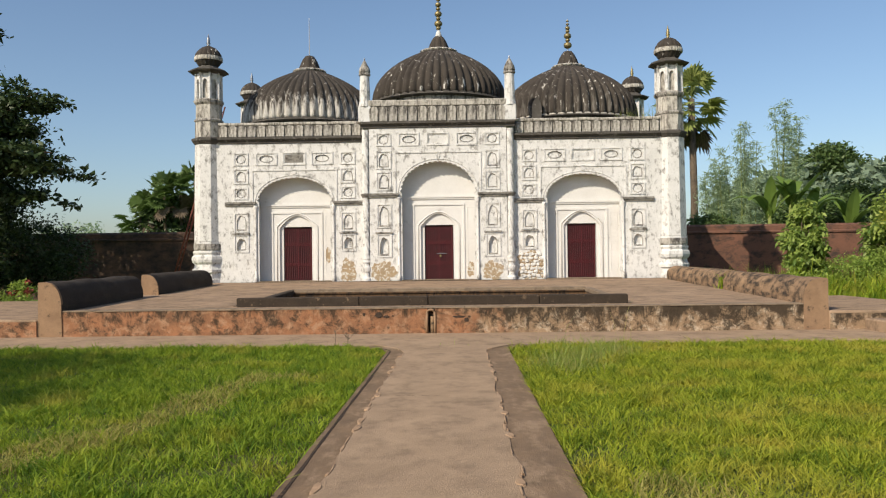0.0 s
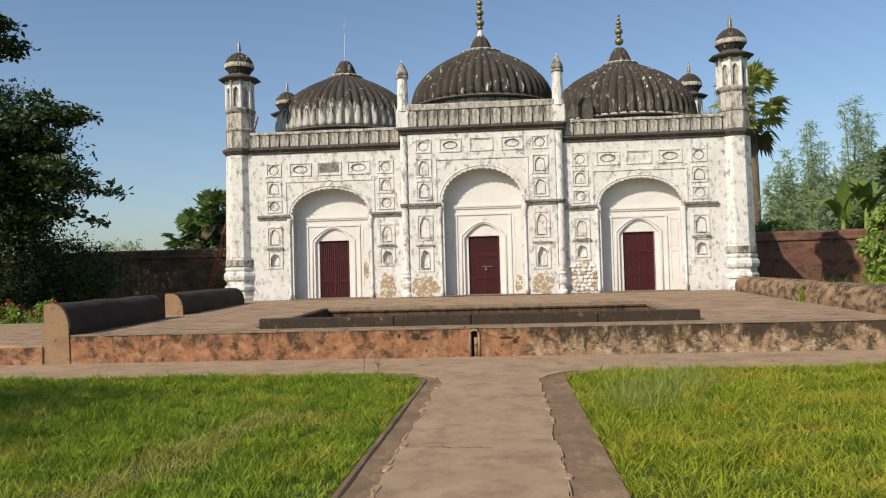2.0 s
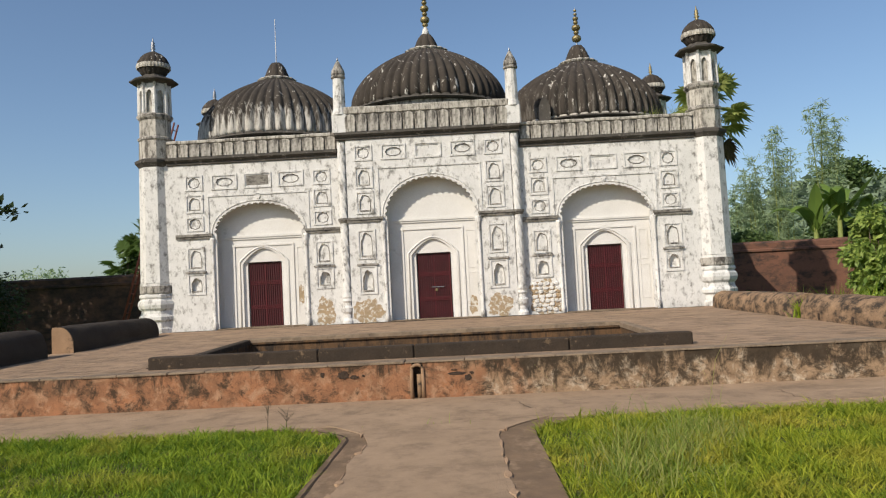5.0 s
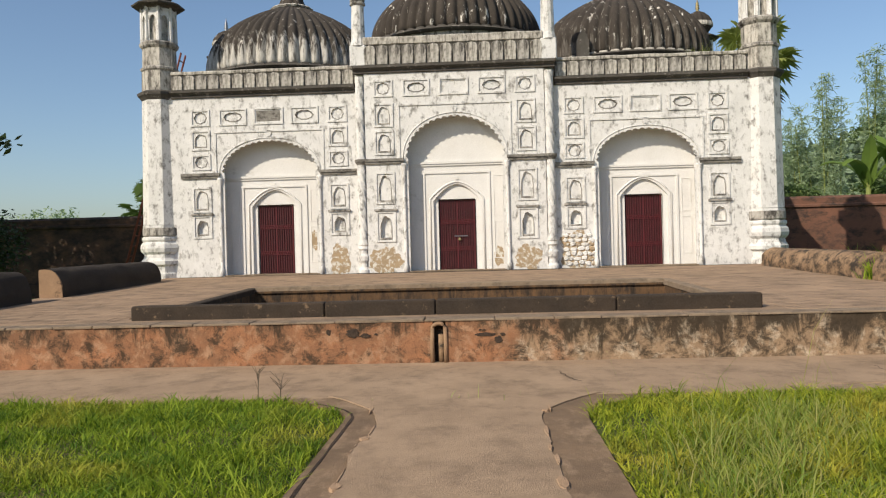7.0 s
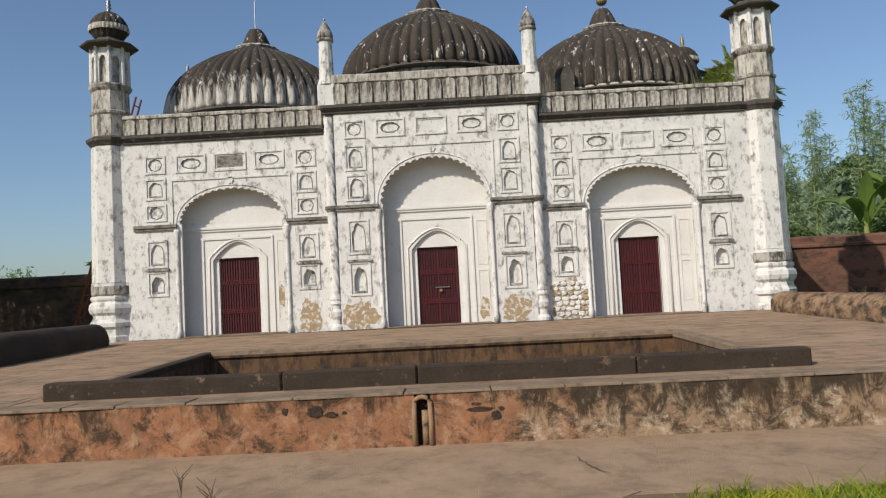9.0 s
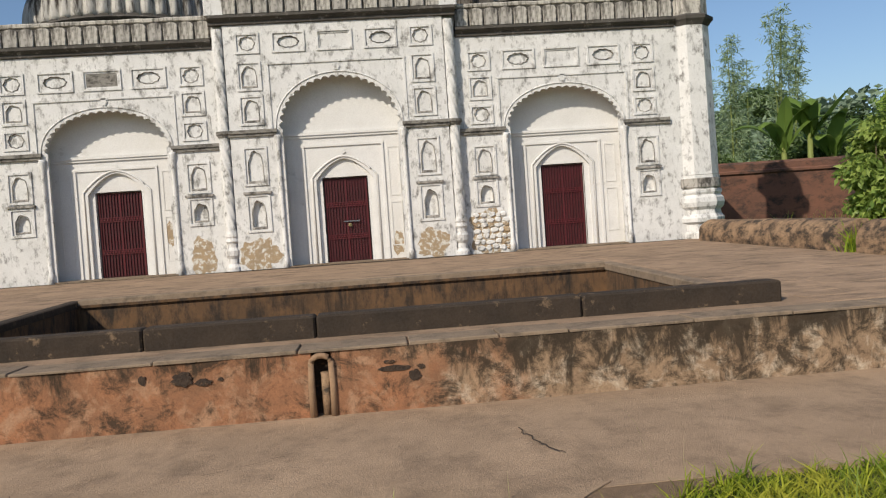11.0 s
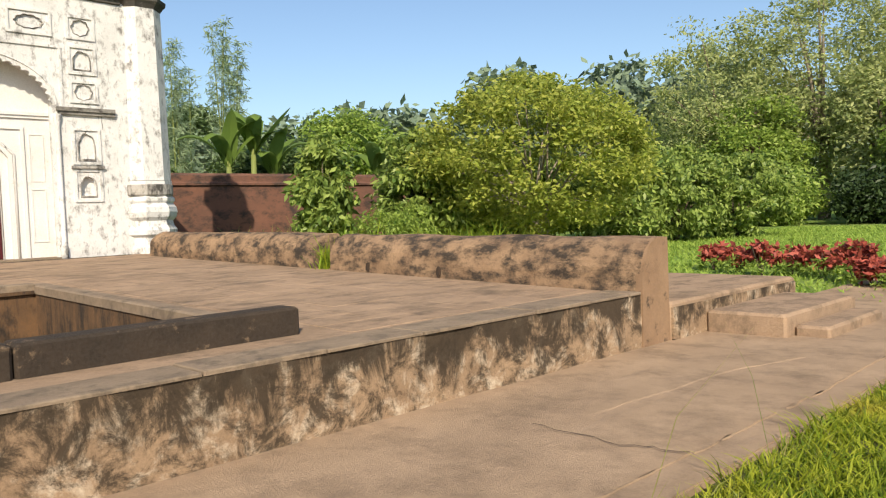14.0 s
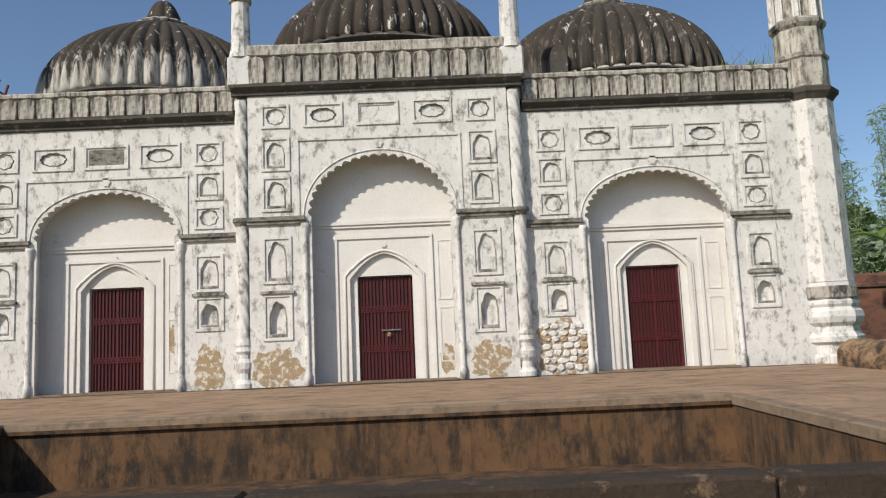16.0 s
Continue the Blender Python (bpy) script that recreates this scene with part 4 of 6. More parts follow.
def door(cx, y, z0):
    """A maroon double-leaf iron grille door."""
    z1, h = 2.965, 0.535
    d = part("door", Geo().box(cx - h, cx + h, y + 0.03, y + 0.05, z0, z1), REDDOOR, mosque, "dark maroon iron grille door, shut")
    part("threshold", Geo().box(cx - 0.62, cx + 0.62, y - 0.2, y + 0.06, z0 - 0.1, z0 - 0.003, 0.01), SLAB, mosque)
    for k in range(15):
        x = cx - h + 0.03 + (2 * h - 0.06) * k / 14
        w = 0.018 if k in (0, 7, 14) else 0.006
        part("bar", Geo().box(x - w, x + w, y + 0.002, y + 0.029, z0 + 0.01, z1 - 0.01), REDBAR, d)
    for zc in (z0 + 0.62, z0 + 1.42):
        part("band", Geo().box(cx - h + 0.01, cx + h - 0.01, y - 0.006, y + 0.0015, zc - 0.06, zc - 0.035).box(cx - h + 0.01, cx + h - 0.01, y - 0.006, y + 0.0015, zc + 0.035, zc + 0.06), REDBAR, d)
        for k in range(14):
            x = cx - h + 0.07 + (2 * h - 0.14) * k / 13
            part("stud", Geo().lathe([(0.026, 0), (0.026, 0.01)], 8).mesh("stud"), REDBAR, d, at=(x, y - 0.0, zc)).rotation_euler = (radians(90), 0, 0)
    DOORS.append((d, cx, y, z0))
    return d


BASE = 0.83
side_rows = [(2.0, 2.69, "deep"), (2.78, 3.54, "niche"), (4.05, 4.52, "rosette"), (4.64, 5.24, "niche"), (5.36, 5.86, "rosette")]
mid_rows = [(1.75, 2.66, "deep"), (2.86, 3.80, "niche"), (4.30, 5.02, "niche"), (5.12, 5.82, "niche"), (6.0, 6.5, "rosette")]
YS, YSB, YC, YCB = 30.17, 30.65, 29.93, 30.42
side_carts = [(-1.5, -0.66, 1), (-0.45, 0.45, 0), (0.66, 1.5, 1)]
mid_carts = [(-1.5, -0.70, 1), (-0.43, 0.43, 0), (0.70, 1.5, 1)]
bay(X0, 2.62, YC, YCB, 4.17, 1.24, 6.70, mid_rows, mid_carts, (6.0, 6.5), 5.72, BASE)
bay(X0 - 5.55, 2.66, YS, YSB, 3.93, 0.96, 6.22, side_rows, side_carts, (5.36, 5.86), 5.14, BASE)
bay(X0 + 5.55, 2.66, YS, YSB, 3.93, 0.96, 6.22, side_rows, side_carts, (5.36, 5.86), 5.14, BASE)
dc, dcx, dcy, dcz = DOORS[0]
part("latch", Geo().box(dcx - 0.1, dcx + 0.3, dcy - 0.03, dcy - 0.008, dcz + 0.98, dcz + 1.005), STEEL, dc, "steel sliding latch")
part("padlock", Geo().lathe([(0.0, 0), (0.045, 0.005), (0.045, 0.03), (0.0, 0.035)], 14).mesh("padlock"), GOLD, dc, "round brass lock", at=(dcx + 0.05, dcy - 0.01, dcz + 0.9)).rotation_euler = (radians(90), 0, 0)

# bulk of the building behind the front
part("body_wall", Geo().box(X0 - 8.95, X0 + 8.95, YSB + 0.6, 36.9, 0.5, 6.6).box(X0 - 8.9, X0 - 8.2, YS + 0.005, YSB + 0.6, 0.5, 6.24).box(X0 + 8.2, X0 + 8.9, YS + 0.005, YSB + 0.6, 0.5, 6.24), WHITE, mosque)
part("roof", Geo().box(X0 - 8.8, X0 + 8.8, YS + 0.3, 36.7, 6.2, 6.63), GREYW, mosque)
for s in (-1, 1):
    xa, xb = sorted((X0 + s * 2.62, X0 + s * 2.9))
    part("corner_pier", Geo().box(xa, xb, YC + 0.12, YSB + 0.1, BASE, 6.70), WHITE, mosque)
    # twisted corner shaft of the middle block
    g = Geo()
    rr = []
    for k in range(150):
        z = 1.75 + (6.62 - 1.75) * k / 149
        rr.append([(X0 + s * 2.755 + 0.135 * (1 + 0.10 * math.cos(3 * a * 2 + z * 16)) * math.cos(a), YC + 0.10 + 0.135 * (1 + 0.10 * math.cos(3 * a * 2 + z * 16)) * math.sin(a), z) for a in (2 * math.pi * j / 24 for j in range(24))])
    g.rings(rr)
    part("twisted_shaft", g, WHITE, mosque, smooth=True)
    part("shaft_base", Geo().lathe([(0.19, 0.0), (0.19, 0.12), (0.13, 0.2), (0.13, 0.32), (0.18, 0.4), (0.19, 0.52), (0.14, 0.6), (0.14, 0.68), (0.18, 0.74), (0.16, 0.82), (0.18, 0.86), (0.18, 0.93)], 14, (X0 + s * 2.755, YC + 0.10, BASE)), WHITE, mosque, smooth=False)
    part("string_course", Geo().lathe([(0.15, -0.13), (0.19, -0.06), (0.21, -0.05), (0.21, 0.02), (0.15, 0.03)], 14, (X0 + s * 2.755, YC + 0.10, 4.17)), STRING, mosque)
# plinth course under the front
part("plinth", Geo().box(X0 - 2.98, X0 + 2.98, YC - 0.16, YC + 0.3, 0.55, BASE + 0.03, 0.02), DARKRIM, mosque)
for s in (-1, 1):
    xa, xb = sorted((X0 + s * 2.985, X0 + s * 8.4))
    part("plinth", Geo().box(xa, xb, YS - 0.22, YS + 0.3, 0.55, BASE + 0.02, 0.02), DARKRIM, mosque)
for cx, yb in ((X0, YCB), (X0 - 5.55, YSB), (X0 + 5.55, YSB)):
    part("recess_floor", Geo().box(cx - 1.54, cx + 1.54, yb - 0.52, yb + 0.2, 0.55, BASE + 0.055), SLAB, mosque)


def cornice(x0, x1, yf, z, parent):
    g = Geo()
    prof = [(0.0, -0.02), (-0.05, 0.0), (-0.05, 0.06), (-0.10, 0.10), (-0.16, 0.14), (-0.16, 0.20), (-0.02, 0.24), (0.1, 0.24)]
    n = int((x1 - x0) / 0.3) + 1
    rows = [[(x0 + (x1 - x0) * k / n, yf + a + 0.008 * noise.noise((k * 0.7, b * 9, yf)), z + b) for a, b in prof] for k in range(n + 1)]
    g.rings(rows, True, True, closed=False)
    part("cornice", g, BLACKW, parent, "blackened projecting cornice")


def parapet(x0, x1, yf, z0, z1, cap, n):
    """A parapet of bulging petals set close together under a plain band."""
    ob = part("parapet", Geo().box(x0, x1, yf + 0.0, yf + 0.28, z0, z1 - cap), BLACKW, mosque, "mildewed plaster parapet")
    g = Geo()
    k = int((x1 - x0) / 0.25)
    g.rings([[(x0 + (x1 - x0) * q / k, yf + a, z1 + b + 0.02 * noise.noise((q * 0.5, b * 3, x0))) for a, b in ((0.0, -cap - 0.01), (-0.04, -cap + 0.01), (-0.045, -0.03), (-0.02, 0.0), (0.27, 0.0), (0.3, -0.05), (0.3, -cap))] for q in range(k + 1)], True, True, closed=False)
    part("parapet_cap", g, MERLON, ob, "weathered grey band along the top")
    w = (x1 - x0) / n
    h = z1 - z0 - cap - 0.01
    shape = [(0.43, 0.0), (0.435, 0.16), (0.455, 0.34), (0.485, 0.55), (0.475, 0.74), (0.40, 0.88), (0.26, 0.94), (0.12, 0.955), (0.0, 1.0)]
    shape = shape + [(-a, b) for a, b in shape[-2::-1]]
    meshes = []
    for v in range(3):
        r = random.Random(v + n)
        out = [(a * w * r.uniform(0.97, 1.03), b * h) for a, b in shape]
        low = [(a * 0.90, b * 0.95 + 0.012) for a, b in out]
        meshes.append(Geo().rings([[(a, 0.01, b) for a, b in out], [(a, -0.03, b) for a, b in out], [(a, -0.052, b) for a, b in low]], False, True).mesh("merlon"))
        meshes[-1].materials.append((MERLON, MERLON, GREYW)[v])
    r = random.Random(n)
    for k in range(n):
        part("merlon", r.choice(meshes), None, ob, at=(x0 + w * (k + 0.5), yf, z0 + 0.004))


cornice(X0 - 2.94, X0 + 2.94, YC, 6.70, mosque)
parapet(X0 - 2.62, X0 + 2.62, YC + 0.02, 6.94, 7.76, 0.22, 14)
for s in (-1, 1):
    xa, xb = sorted((X0 + s * 2.945, X0 + s * 8.48))
    cornice(xa, xb, YS, 6.22, mosque)
    parapet(xa + 0.0, xb, YS + 0.02, 6.46, 7.02, 0.10, 15)
    # returns of the middle block's upper part
    part("corner_pier", Geo().box(*sorted((X0 + s * 2.3, X0 + s * 2.93)), YC + 0.14, YSB + 1.5, 6.47, 7.05), GREYW, mosque)
    # slim turret on the corner of the middle block
    tx, ty = X0 + s * 2.78, YC + 0.17
    t = part("turret", Geo().box(tx - 0.24, tx + 0.24, ty - 0.2, ty + 0.24, 6.945, 7.55, 0.03), WHITE, mosque, "slim white turret with a grey pointed cap")
    part("shaft", Geo().lathe([(0.25, 0), (0.23, 0.12), (0.205, 0.2), (0.185, 1.15), (0.19, 1.2)], 12, (tx, ty, 7.53)), WHITE, t, smooth=False)
    part("collar", Geo().lathe([(0.19, 0), (0.23, 0.04), (0.23, 0.09), (0.20, 0.12)], 16, (tx, ty, 8.72)), GREYW, t)
    part("cap", Geo().lathe([(0.21, 0), (0.225, 0.06), (0.2, 0.18), (0.13, 0.32), (0.06, 0.46), (0.03, 0.5)], 16, (tx, ty, 8.83)), GREYW, t, smooth=True)
    part("tip", Geo().lathe([(0.02, 0), (0.03, 0.04), (0.015, 0.1), (0.0, 0.14)], 8, (tx, ty, 9.32)), STEEL, t)


def finial(parent, x, y, z, balls, k=1.0):
    g = Geo().tube([(x, y, z), (x, y, z + balls[-1][0] + 0.1)], [0.022, 0.015], 8)
    part("rod", g, STEEL, parent)
    for h, r in balls:
        part("ball", Geo().lathe([(r * math.sin(a) + 0.01, z + h - r * 0.85 * math.cos(a)) for a in (math.pi * i / 8 for i in range(9))], 14, (x, y, 0)), GOLD, parent, "gilt brass ball", smooth=True)


def dome(cx, cy, r, z0, h, power, curve, kind, skin, label):
    """A low fluted dome on a drum, with a bell-shaped cap and its finial."""
    prof = [(0.985, 0.0)] + [((1 - (b / 20) ** power) ** curve, b / 20) for b in range(1, 19)] + [(0.15, 0.95)]
    d = part("dome", Geo().lathe([(a * r, z0 + b * h) for a, b in prof], 520, (cx, cy, 0), 0, 52, 0.05), skin, mosque, label, smooth=True)
    part("drum", Geo().lathe([(r * 0.95, 6.5), (r * 0.95, z0 - 0.13), (r * 0.955, z0 - 0.12)], 96, (cx, cy, 0)), GREYW, d)
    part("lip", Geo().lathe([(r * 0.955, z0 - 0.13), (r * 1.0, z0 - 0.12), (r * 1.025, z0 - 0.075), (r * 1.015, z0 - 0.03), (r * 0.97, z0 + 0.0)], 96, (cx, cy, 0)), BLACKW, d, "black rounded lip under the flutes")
    # petal ring at the foot of the flutes
    leaf = Geo().slab([(-0.12, 0), (0.12, 0), (0.13, 0.035), (0.075, 0.055), (0, 0.06), (-0.075, 0.055), (-0.13, 0.035)], -0.02, 0.05).mesh("petal")
    for k in range(52):
        a = 2 * math.pi * k / 52
        if math.sin(a) > 0.35:
            continue
        p = part("petal", leaf, MERLON if noise.noise((k * 0.6, cx, 3)) > -0.1 else BLACKW, d)
        p.location = (cx + r * 0.985 * math.cos(a), cy + r * 0.985 * math.sin(a), z0 - 0.02)
        p.rotation_euler = (radians(-6), 0, a + math.pi / 2)
    zc = z0 + h * 0.915
    rf = r * (1 - 0.915 ** power) ** curve + 0.09
    part("cap_ring", Geo().lathe([(0.40, -0.02), (rf, -0.02), (rf + 0.04, 0.03), (rf - 0.02, 0.08), (0.40, 0.12)], 96, (cx, cy, zc), math.pi / 16, 16, 0.06), MERLON, d, "pale petal ring under the cap")
    part("cap", Geo().lathe([(0.50, 0.06), (0.48, 0.12), (0.43, 0.26), (0.365, 0.42), (0.285, 0.58), (0.19, 0.70), (0.05, 0.74)], 96, (cx, cy, zc), math.pi / 8, 8, 0.13), DOME, d, "bell-shaped ribbed cap", smooth=True)
    zc -= 0.02
    if kind == "rod":
        part("rod", Geo().tube([(cx, cy, zc + 0.7), (cx, cy, zc + 2.4)], [0.02, 0.012], 6), STEEL, d, "thin bare iron rod")
    elif kind == "tall":
        part("socket", Geo().lathe([(0.16, 0.7), (0.13, 0.8), (0.09, 0.95), (0.05, 1.0)], 12, (cx, cy, zc)), WHITE, d, smooth=True)
        finial(d, cx, cy, zc + 0.85, [(0.25, 0.10), (0.44, 0.165), (0.66, 0.09), (0.86, 0.15), (1.08, 0.09), (1.26, 0.12), (1.46, 0.08), (1.62, 0.05)])
    else:
        finial(d, cx, cy, zc + 0.7, [(0.30, 0.165), (0.52, 0.09), (0.70, 0.15), (0.90, 0.08), (1.04, 0.095), (1.2, 0.06), (1.34, 0.05)])
    return d


dome(X0, 33.5, 2.86, 8.24, 2.42, 2.3, 0.83, "tall", DOME, "blackened fluted plaster dome")
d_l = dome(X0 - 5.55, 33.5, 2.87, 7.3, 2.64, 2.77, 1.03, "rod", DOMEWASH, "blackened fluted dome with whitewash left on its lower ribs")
d_r = dome(X0 + 5.5, 33.5, 2.87, 7.3, 2.64, 2.77, 1.03, "short", DOME, "blackened fluted plaster dome")
# hooded opening at the foot of one side dome
hood = Geo().slab([(3.05, 6.63), (3.42, 6.63), (3.42, 7.6), (3.36, 7.8), (3.23, 7.98), (3.11, 7.8), (3.05, 7.6)], 30.75, 31.6)
part("vent_hood", hood, BLACKW, d_r, "dark pointed vent hood at the dome's foot")

OCT = math.pi / 8


def minaret(x, y, rear=False):
    m = part("minaret", Geo().lathe([(0.585, 2.45), (0.535, 6.30)], 8, (x, y, 0), OCT), WHITE, mosque, "octagonal white minaret streaked with mildew")
    part("base", Geo().lathe([(0.62, 0.6), (0.62, 0.98), (0.58, 1.02), (0.57, 1.2), (0.66, 1.26), (0.67, 1.36), (0.60, 1.46), (0.58, 1.56), (0.66, 1.64), (0.69, 1.75), (0.67, 1.86), (0.60, 1.94), (0.64, 2.0), (0.64, 2.06), (0.59, 2.10), (0.60, 2.44)], 8, (x, y, 0), OCT), WHITE, m, "moulded lotus base")
    part("relief_band", Geo().lathe([(0.605, 2.12), (0.615, 2.14), (0.615, 2.34), (0.605, 2.36)], 32, (x, y, 0), OCT, 32, 0.03), GREYW, m)
    part("cornice", Geo().lathe([(0.54, 6.20), (0.60, 6.28), (0.66, 6.34), (0.67, 6.42), (0.56, 6.48)], 8, (x, y, 0), OCT), BLACKW, m)
    part("upper_shaft", Geo().lathe([(0.53, 6.47), (0.52, 7.1), (0.50, 7.12), (0.49, 7.82)], 8, (x, y, 0), OCT), MERLON, m, "mildewed grey plaster")
    part("ring", Geo().lathe([(0.52, 7.08), (0.56, 7.12), (0.56, 7.18), (0.51, 7.22)], 8, (x, y, 0), OCT), GREYW, m)
    part("ring", Geo().lathe([(0.49, 7.76), (0.56, 7.84), (0.58, 7.92), (0.52, 7.98)], 8, (x, y, 0), OCT), GREYW, m)
    part("kiosk", Geo().lathe([(0.40, 7.97), (0.40, 9.0)], 8, (x, y, 0), OCT), MERLON, m, "kiosk with an arched niche on each face")
    for k in range(8):
        a = OCT + k * 2 * OCT
        part("post", Geo().tube([(x + 0.485 * math.cos(a), y + 0.485 * math.sin(a), 7.97), (x + 0.475 * math.cos(a), y + 0.475 * math.sin(a), 9.02)], [0.06, 0.055], 6), WHITE, m)
        b = a + OCT
        shape = niche_shape(0, 0.0, 0.78, 0.24)
        ring = Geo()
        w = 0.37 / 2
        arch_plate(ring, -w, w, 0.0, 0.98, [(-0.1, 0.52)] + [(0.1 * math.cos(math.pi - t), 0.52 + 0.24 * math.sin(t)) for t in (math.pi * i / 8 for i in range(1, 8))] + [(0.1, 0.52)], 0, 0.06)
        o = part("niche", ring.mesh("kiosk_niche"), WHITE, m)
        o.location = (x + 0.455 * math.cos(b), y + 0.455 * math.sin(b), 7.99)
        o.rotation_euler = (0, 0, b + math.pi / 2)
    part("eave", Geo().lathe([(0.46, 8.93), (0.56, 9.02), (0.76, 9.04), (0.78, 9.08), (0.60, 9.16), (0.42, 9.22), (0.36, 9.30)], 8, (x, y, 0), OCT), BLACKW, m)
    part("bulb", Geo().lathe([(0.34, 9.26), (0.40, 9.34), (0.50, 9.48), (0.53, 9.62), (0.50, 9.76), (0.41, 9.90), (0.28, 10.02), (0.14, 10.09), (0.05, 10.12)], 128, (x, y, 0), 0, 16, 0.07), DOME, m, "fluted dark bulb dome", smooth=True)
    part("band", Geo().lathe([(0.535, 9.5), (0.55, 9.56), (0.535, 9.66)], 64, (x, y, 0), 0, 32, 0.03), MERLON, m)
    part("finial", Geo().lathe([(0.05, 10.08), (0.07, 10.14), (0.04, 10.17), (0.09, 10.22), (0.05, 10.27), (0.08, 10.32), (0.045, 10.37), (0.065, 10.42), (0.03, 10.46), (0.015, 10.56), (0.0, 10.62)], 12, (x, y, 0)), GOLD if x > 0 else STEEL, m, smooth=True)


for mx in (X0 - 8.95, X0 + 8.95):
    minaret(mx, 30.5)
    minaret(mx, 36.9)

# patches where the plaster has fallen off the foot of the front
for x, z, w, h, sd, y in ((X0 - 2.1, 1.24, 0.98, 0.78, 31, YC), (X0 + 2.05, 1.2, 0.85, 0.66, 32, YC), (X0 - 3.5, 1.24, 0.62, 0.85, 33, YS), (X0 + 1.22, 1.25, 0.3, 0.6, 35, YCB), (X0 - 4.35, 1.9, 0.2, 0.6, 36, YSB), (X0 + 3.5, 1.35, 1.0, 1.1, 37, YS)):
    part("bare_patch", blob(x, z, w * 1.18, h * 1.18, sd, y, 40), BARE, mosque, "tan masonry where the plaster has fallen")
r = random.Random(17)
sx0, sx1, sz = X0 + 3.12, X0 + 3.92, 0.92
while sz < 1.78:
    x = sx0 + r.uniform(-0.05, 0.05)
    hh = r.uniform(0.10, 0.16)
    while x < sx1:
        w = r.uniform(0.12, 0.24)
        pts = rosette_shape(x + w / 2, sz + hh / 2 + r.uniform(-0.02, 0.02), w / 2 * 0.93, hh / 2 * 0.95, 2, 0.0)[::4]
        pts = [(px + r.uniform(-0.012, 0.012), pz + r.uniform(-0.012, 0.012)) for px, pz in pts]
        part("stone", Geo().rings([[(a, YS, b) for a, b in pts], [(a, YS - 0.02, b) for a, b in pts], [(x + w / 2 + (a - x - w / 2) * 0.75, YS - 0.04, sz + hh / 2 + (b - sz - hh / 2) * 0.7) for a, b in pts]], False, True), r.choice((CLEAN, WHITE, CLEAN, WHITE, WHITE, CLEAN, WHITE, BARE)), mosque)
        x += w
    sz += hh

# ---- boundary wall and ladder ----
def boundary(name, x0, x1, y, h, skin, label):
    g = Geo()
    n = int((x1 - x0) / 0.5)
    rows = []
    for k in range(n + 1):
        x = x0 + (x1 - x0) * k / n
        w = 0.02 * noise.noise((x * 0.8, y, 1))
        rows.append([(x, y + w, -0.2), (x, y + w, h - 0.42), (x, y - 0.07 + w, h - 0.38), (x, y - 0.07 + w, h - 0.30), (x, y - 0.01, h - 0.26), (x, y - 0.01, h - 0.05), (x, y + 0.15, h + 0.04), (x, y + 0.4, h + 0.04), (x, y + 0.45, -0.2)])
    structure(name, g.rings(rows, True, True, closed=False), skin, label, "wall")


# the left stretch has tree shade painted into its plaster colour
boundary("wall_north_1", -45.0, X0 - 4, 37.9, 3.1, BRICKSHADE, "high red-brown plastered boundary wall, tree shade painted into its colour")
boundary("wall_north_2", X0 + 4, 26.0, 37.9, 3.12, BRICKW, "high red-brown plastered boundary wall with a moulded coping")

lad = thing("ladder", (-12.0, 32.5, 0), "long red bamboo ladder leaning against the mosque's side", "ladder")
la, lb = Vector((-12.03, 0, -0.06)), Vector((-9.62, 0, 8.15))
for y in (32.3, 32.68):
    part("rail", Geo().tube([(p.x, y, p.z) for p in (la, la.lerp(lb, 0.5), lb)], [0.045, 0.04, 0.032], 8), LADDER, lad, smooth=True)
for k in range(24):
    p = la.lerp(lb, 0.03 + 0.94 * k / 23)
    part("rung", Geo().tube([(p.x, 32.26, p.z), (p.x, 32.72, p.z)], [0.02, 0.02], 6), LADDER, lad)


# ---- plants ----
def leaf_mesh(name, pos, rng, size, ratio=0.45, up=0.5, droop=0.0, spread=0.35):
    """Many separate pointed leaves at the given places, each a folded pair of triangles."""
    n = len(pos)
    d = rng.normal(size=(n, 3))
    d[:, 2] = d[:, 2] * 0.6 - droop
    d /= np.linalg.norm(d, axis=1)[:, None]
    up_v = rng.normal(size=(n, 3)) * 0.7
    up_v[:, 2] += up
    s = np.cross(d, up_v)
    s /= np.linalg.norm(s, axis=1)[:, None] + 1e-9
    nrm = np.cross(s, d)
    ln = size * (1 + spread * rng.uniform(-1, 1, n))[:, None]
    a = pos
    tip = pos + d * ln
    mid = pos + d * ln * 0.45 + nrm * ln * 0.06
    l, r = mid + s * ln * ratio * 0.5 - nrm * ln * 0.10, mid - s * ln * ratio * 0.5 - nrm * ln * 0.10
    v = np.stack([a, l, tip, r], 1).reshape(-1, 3)
    i = np.arange(n)[:, None] * 4
    f = np.concatenate([i + np.array([[0, 1, 2]]), i + np.array([[0, 2, 3]])], 1).reshape(-1)
    return array_mesh(name, v, f, 3)


def array_mesh(name, v, loops, per):
    me = bpy.data.meshes.new(name)
    me.vertices.add(len(v))
    me.vertices.foreach_set("co", np.asarray(v, dtype=np.float32).ravel())
    me.loops.add(len(loops))
    me.loops.foreach_set("vertex_index", np.asarray(loops, dtype=np.int32))
    nf = len(loops) // per
    me.polygons.add(nf)
    me.polygons.foreach_set("loop_start", np.arange(nf, dtype=np.int32) * per)
    me.update(calc_edges=True)
    return me


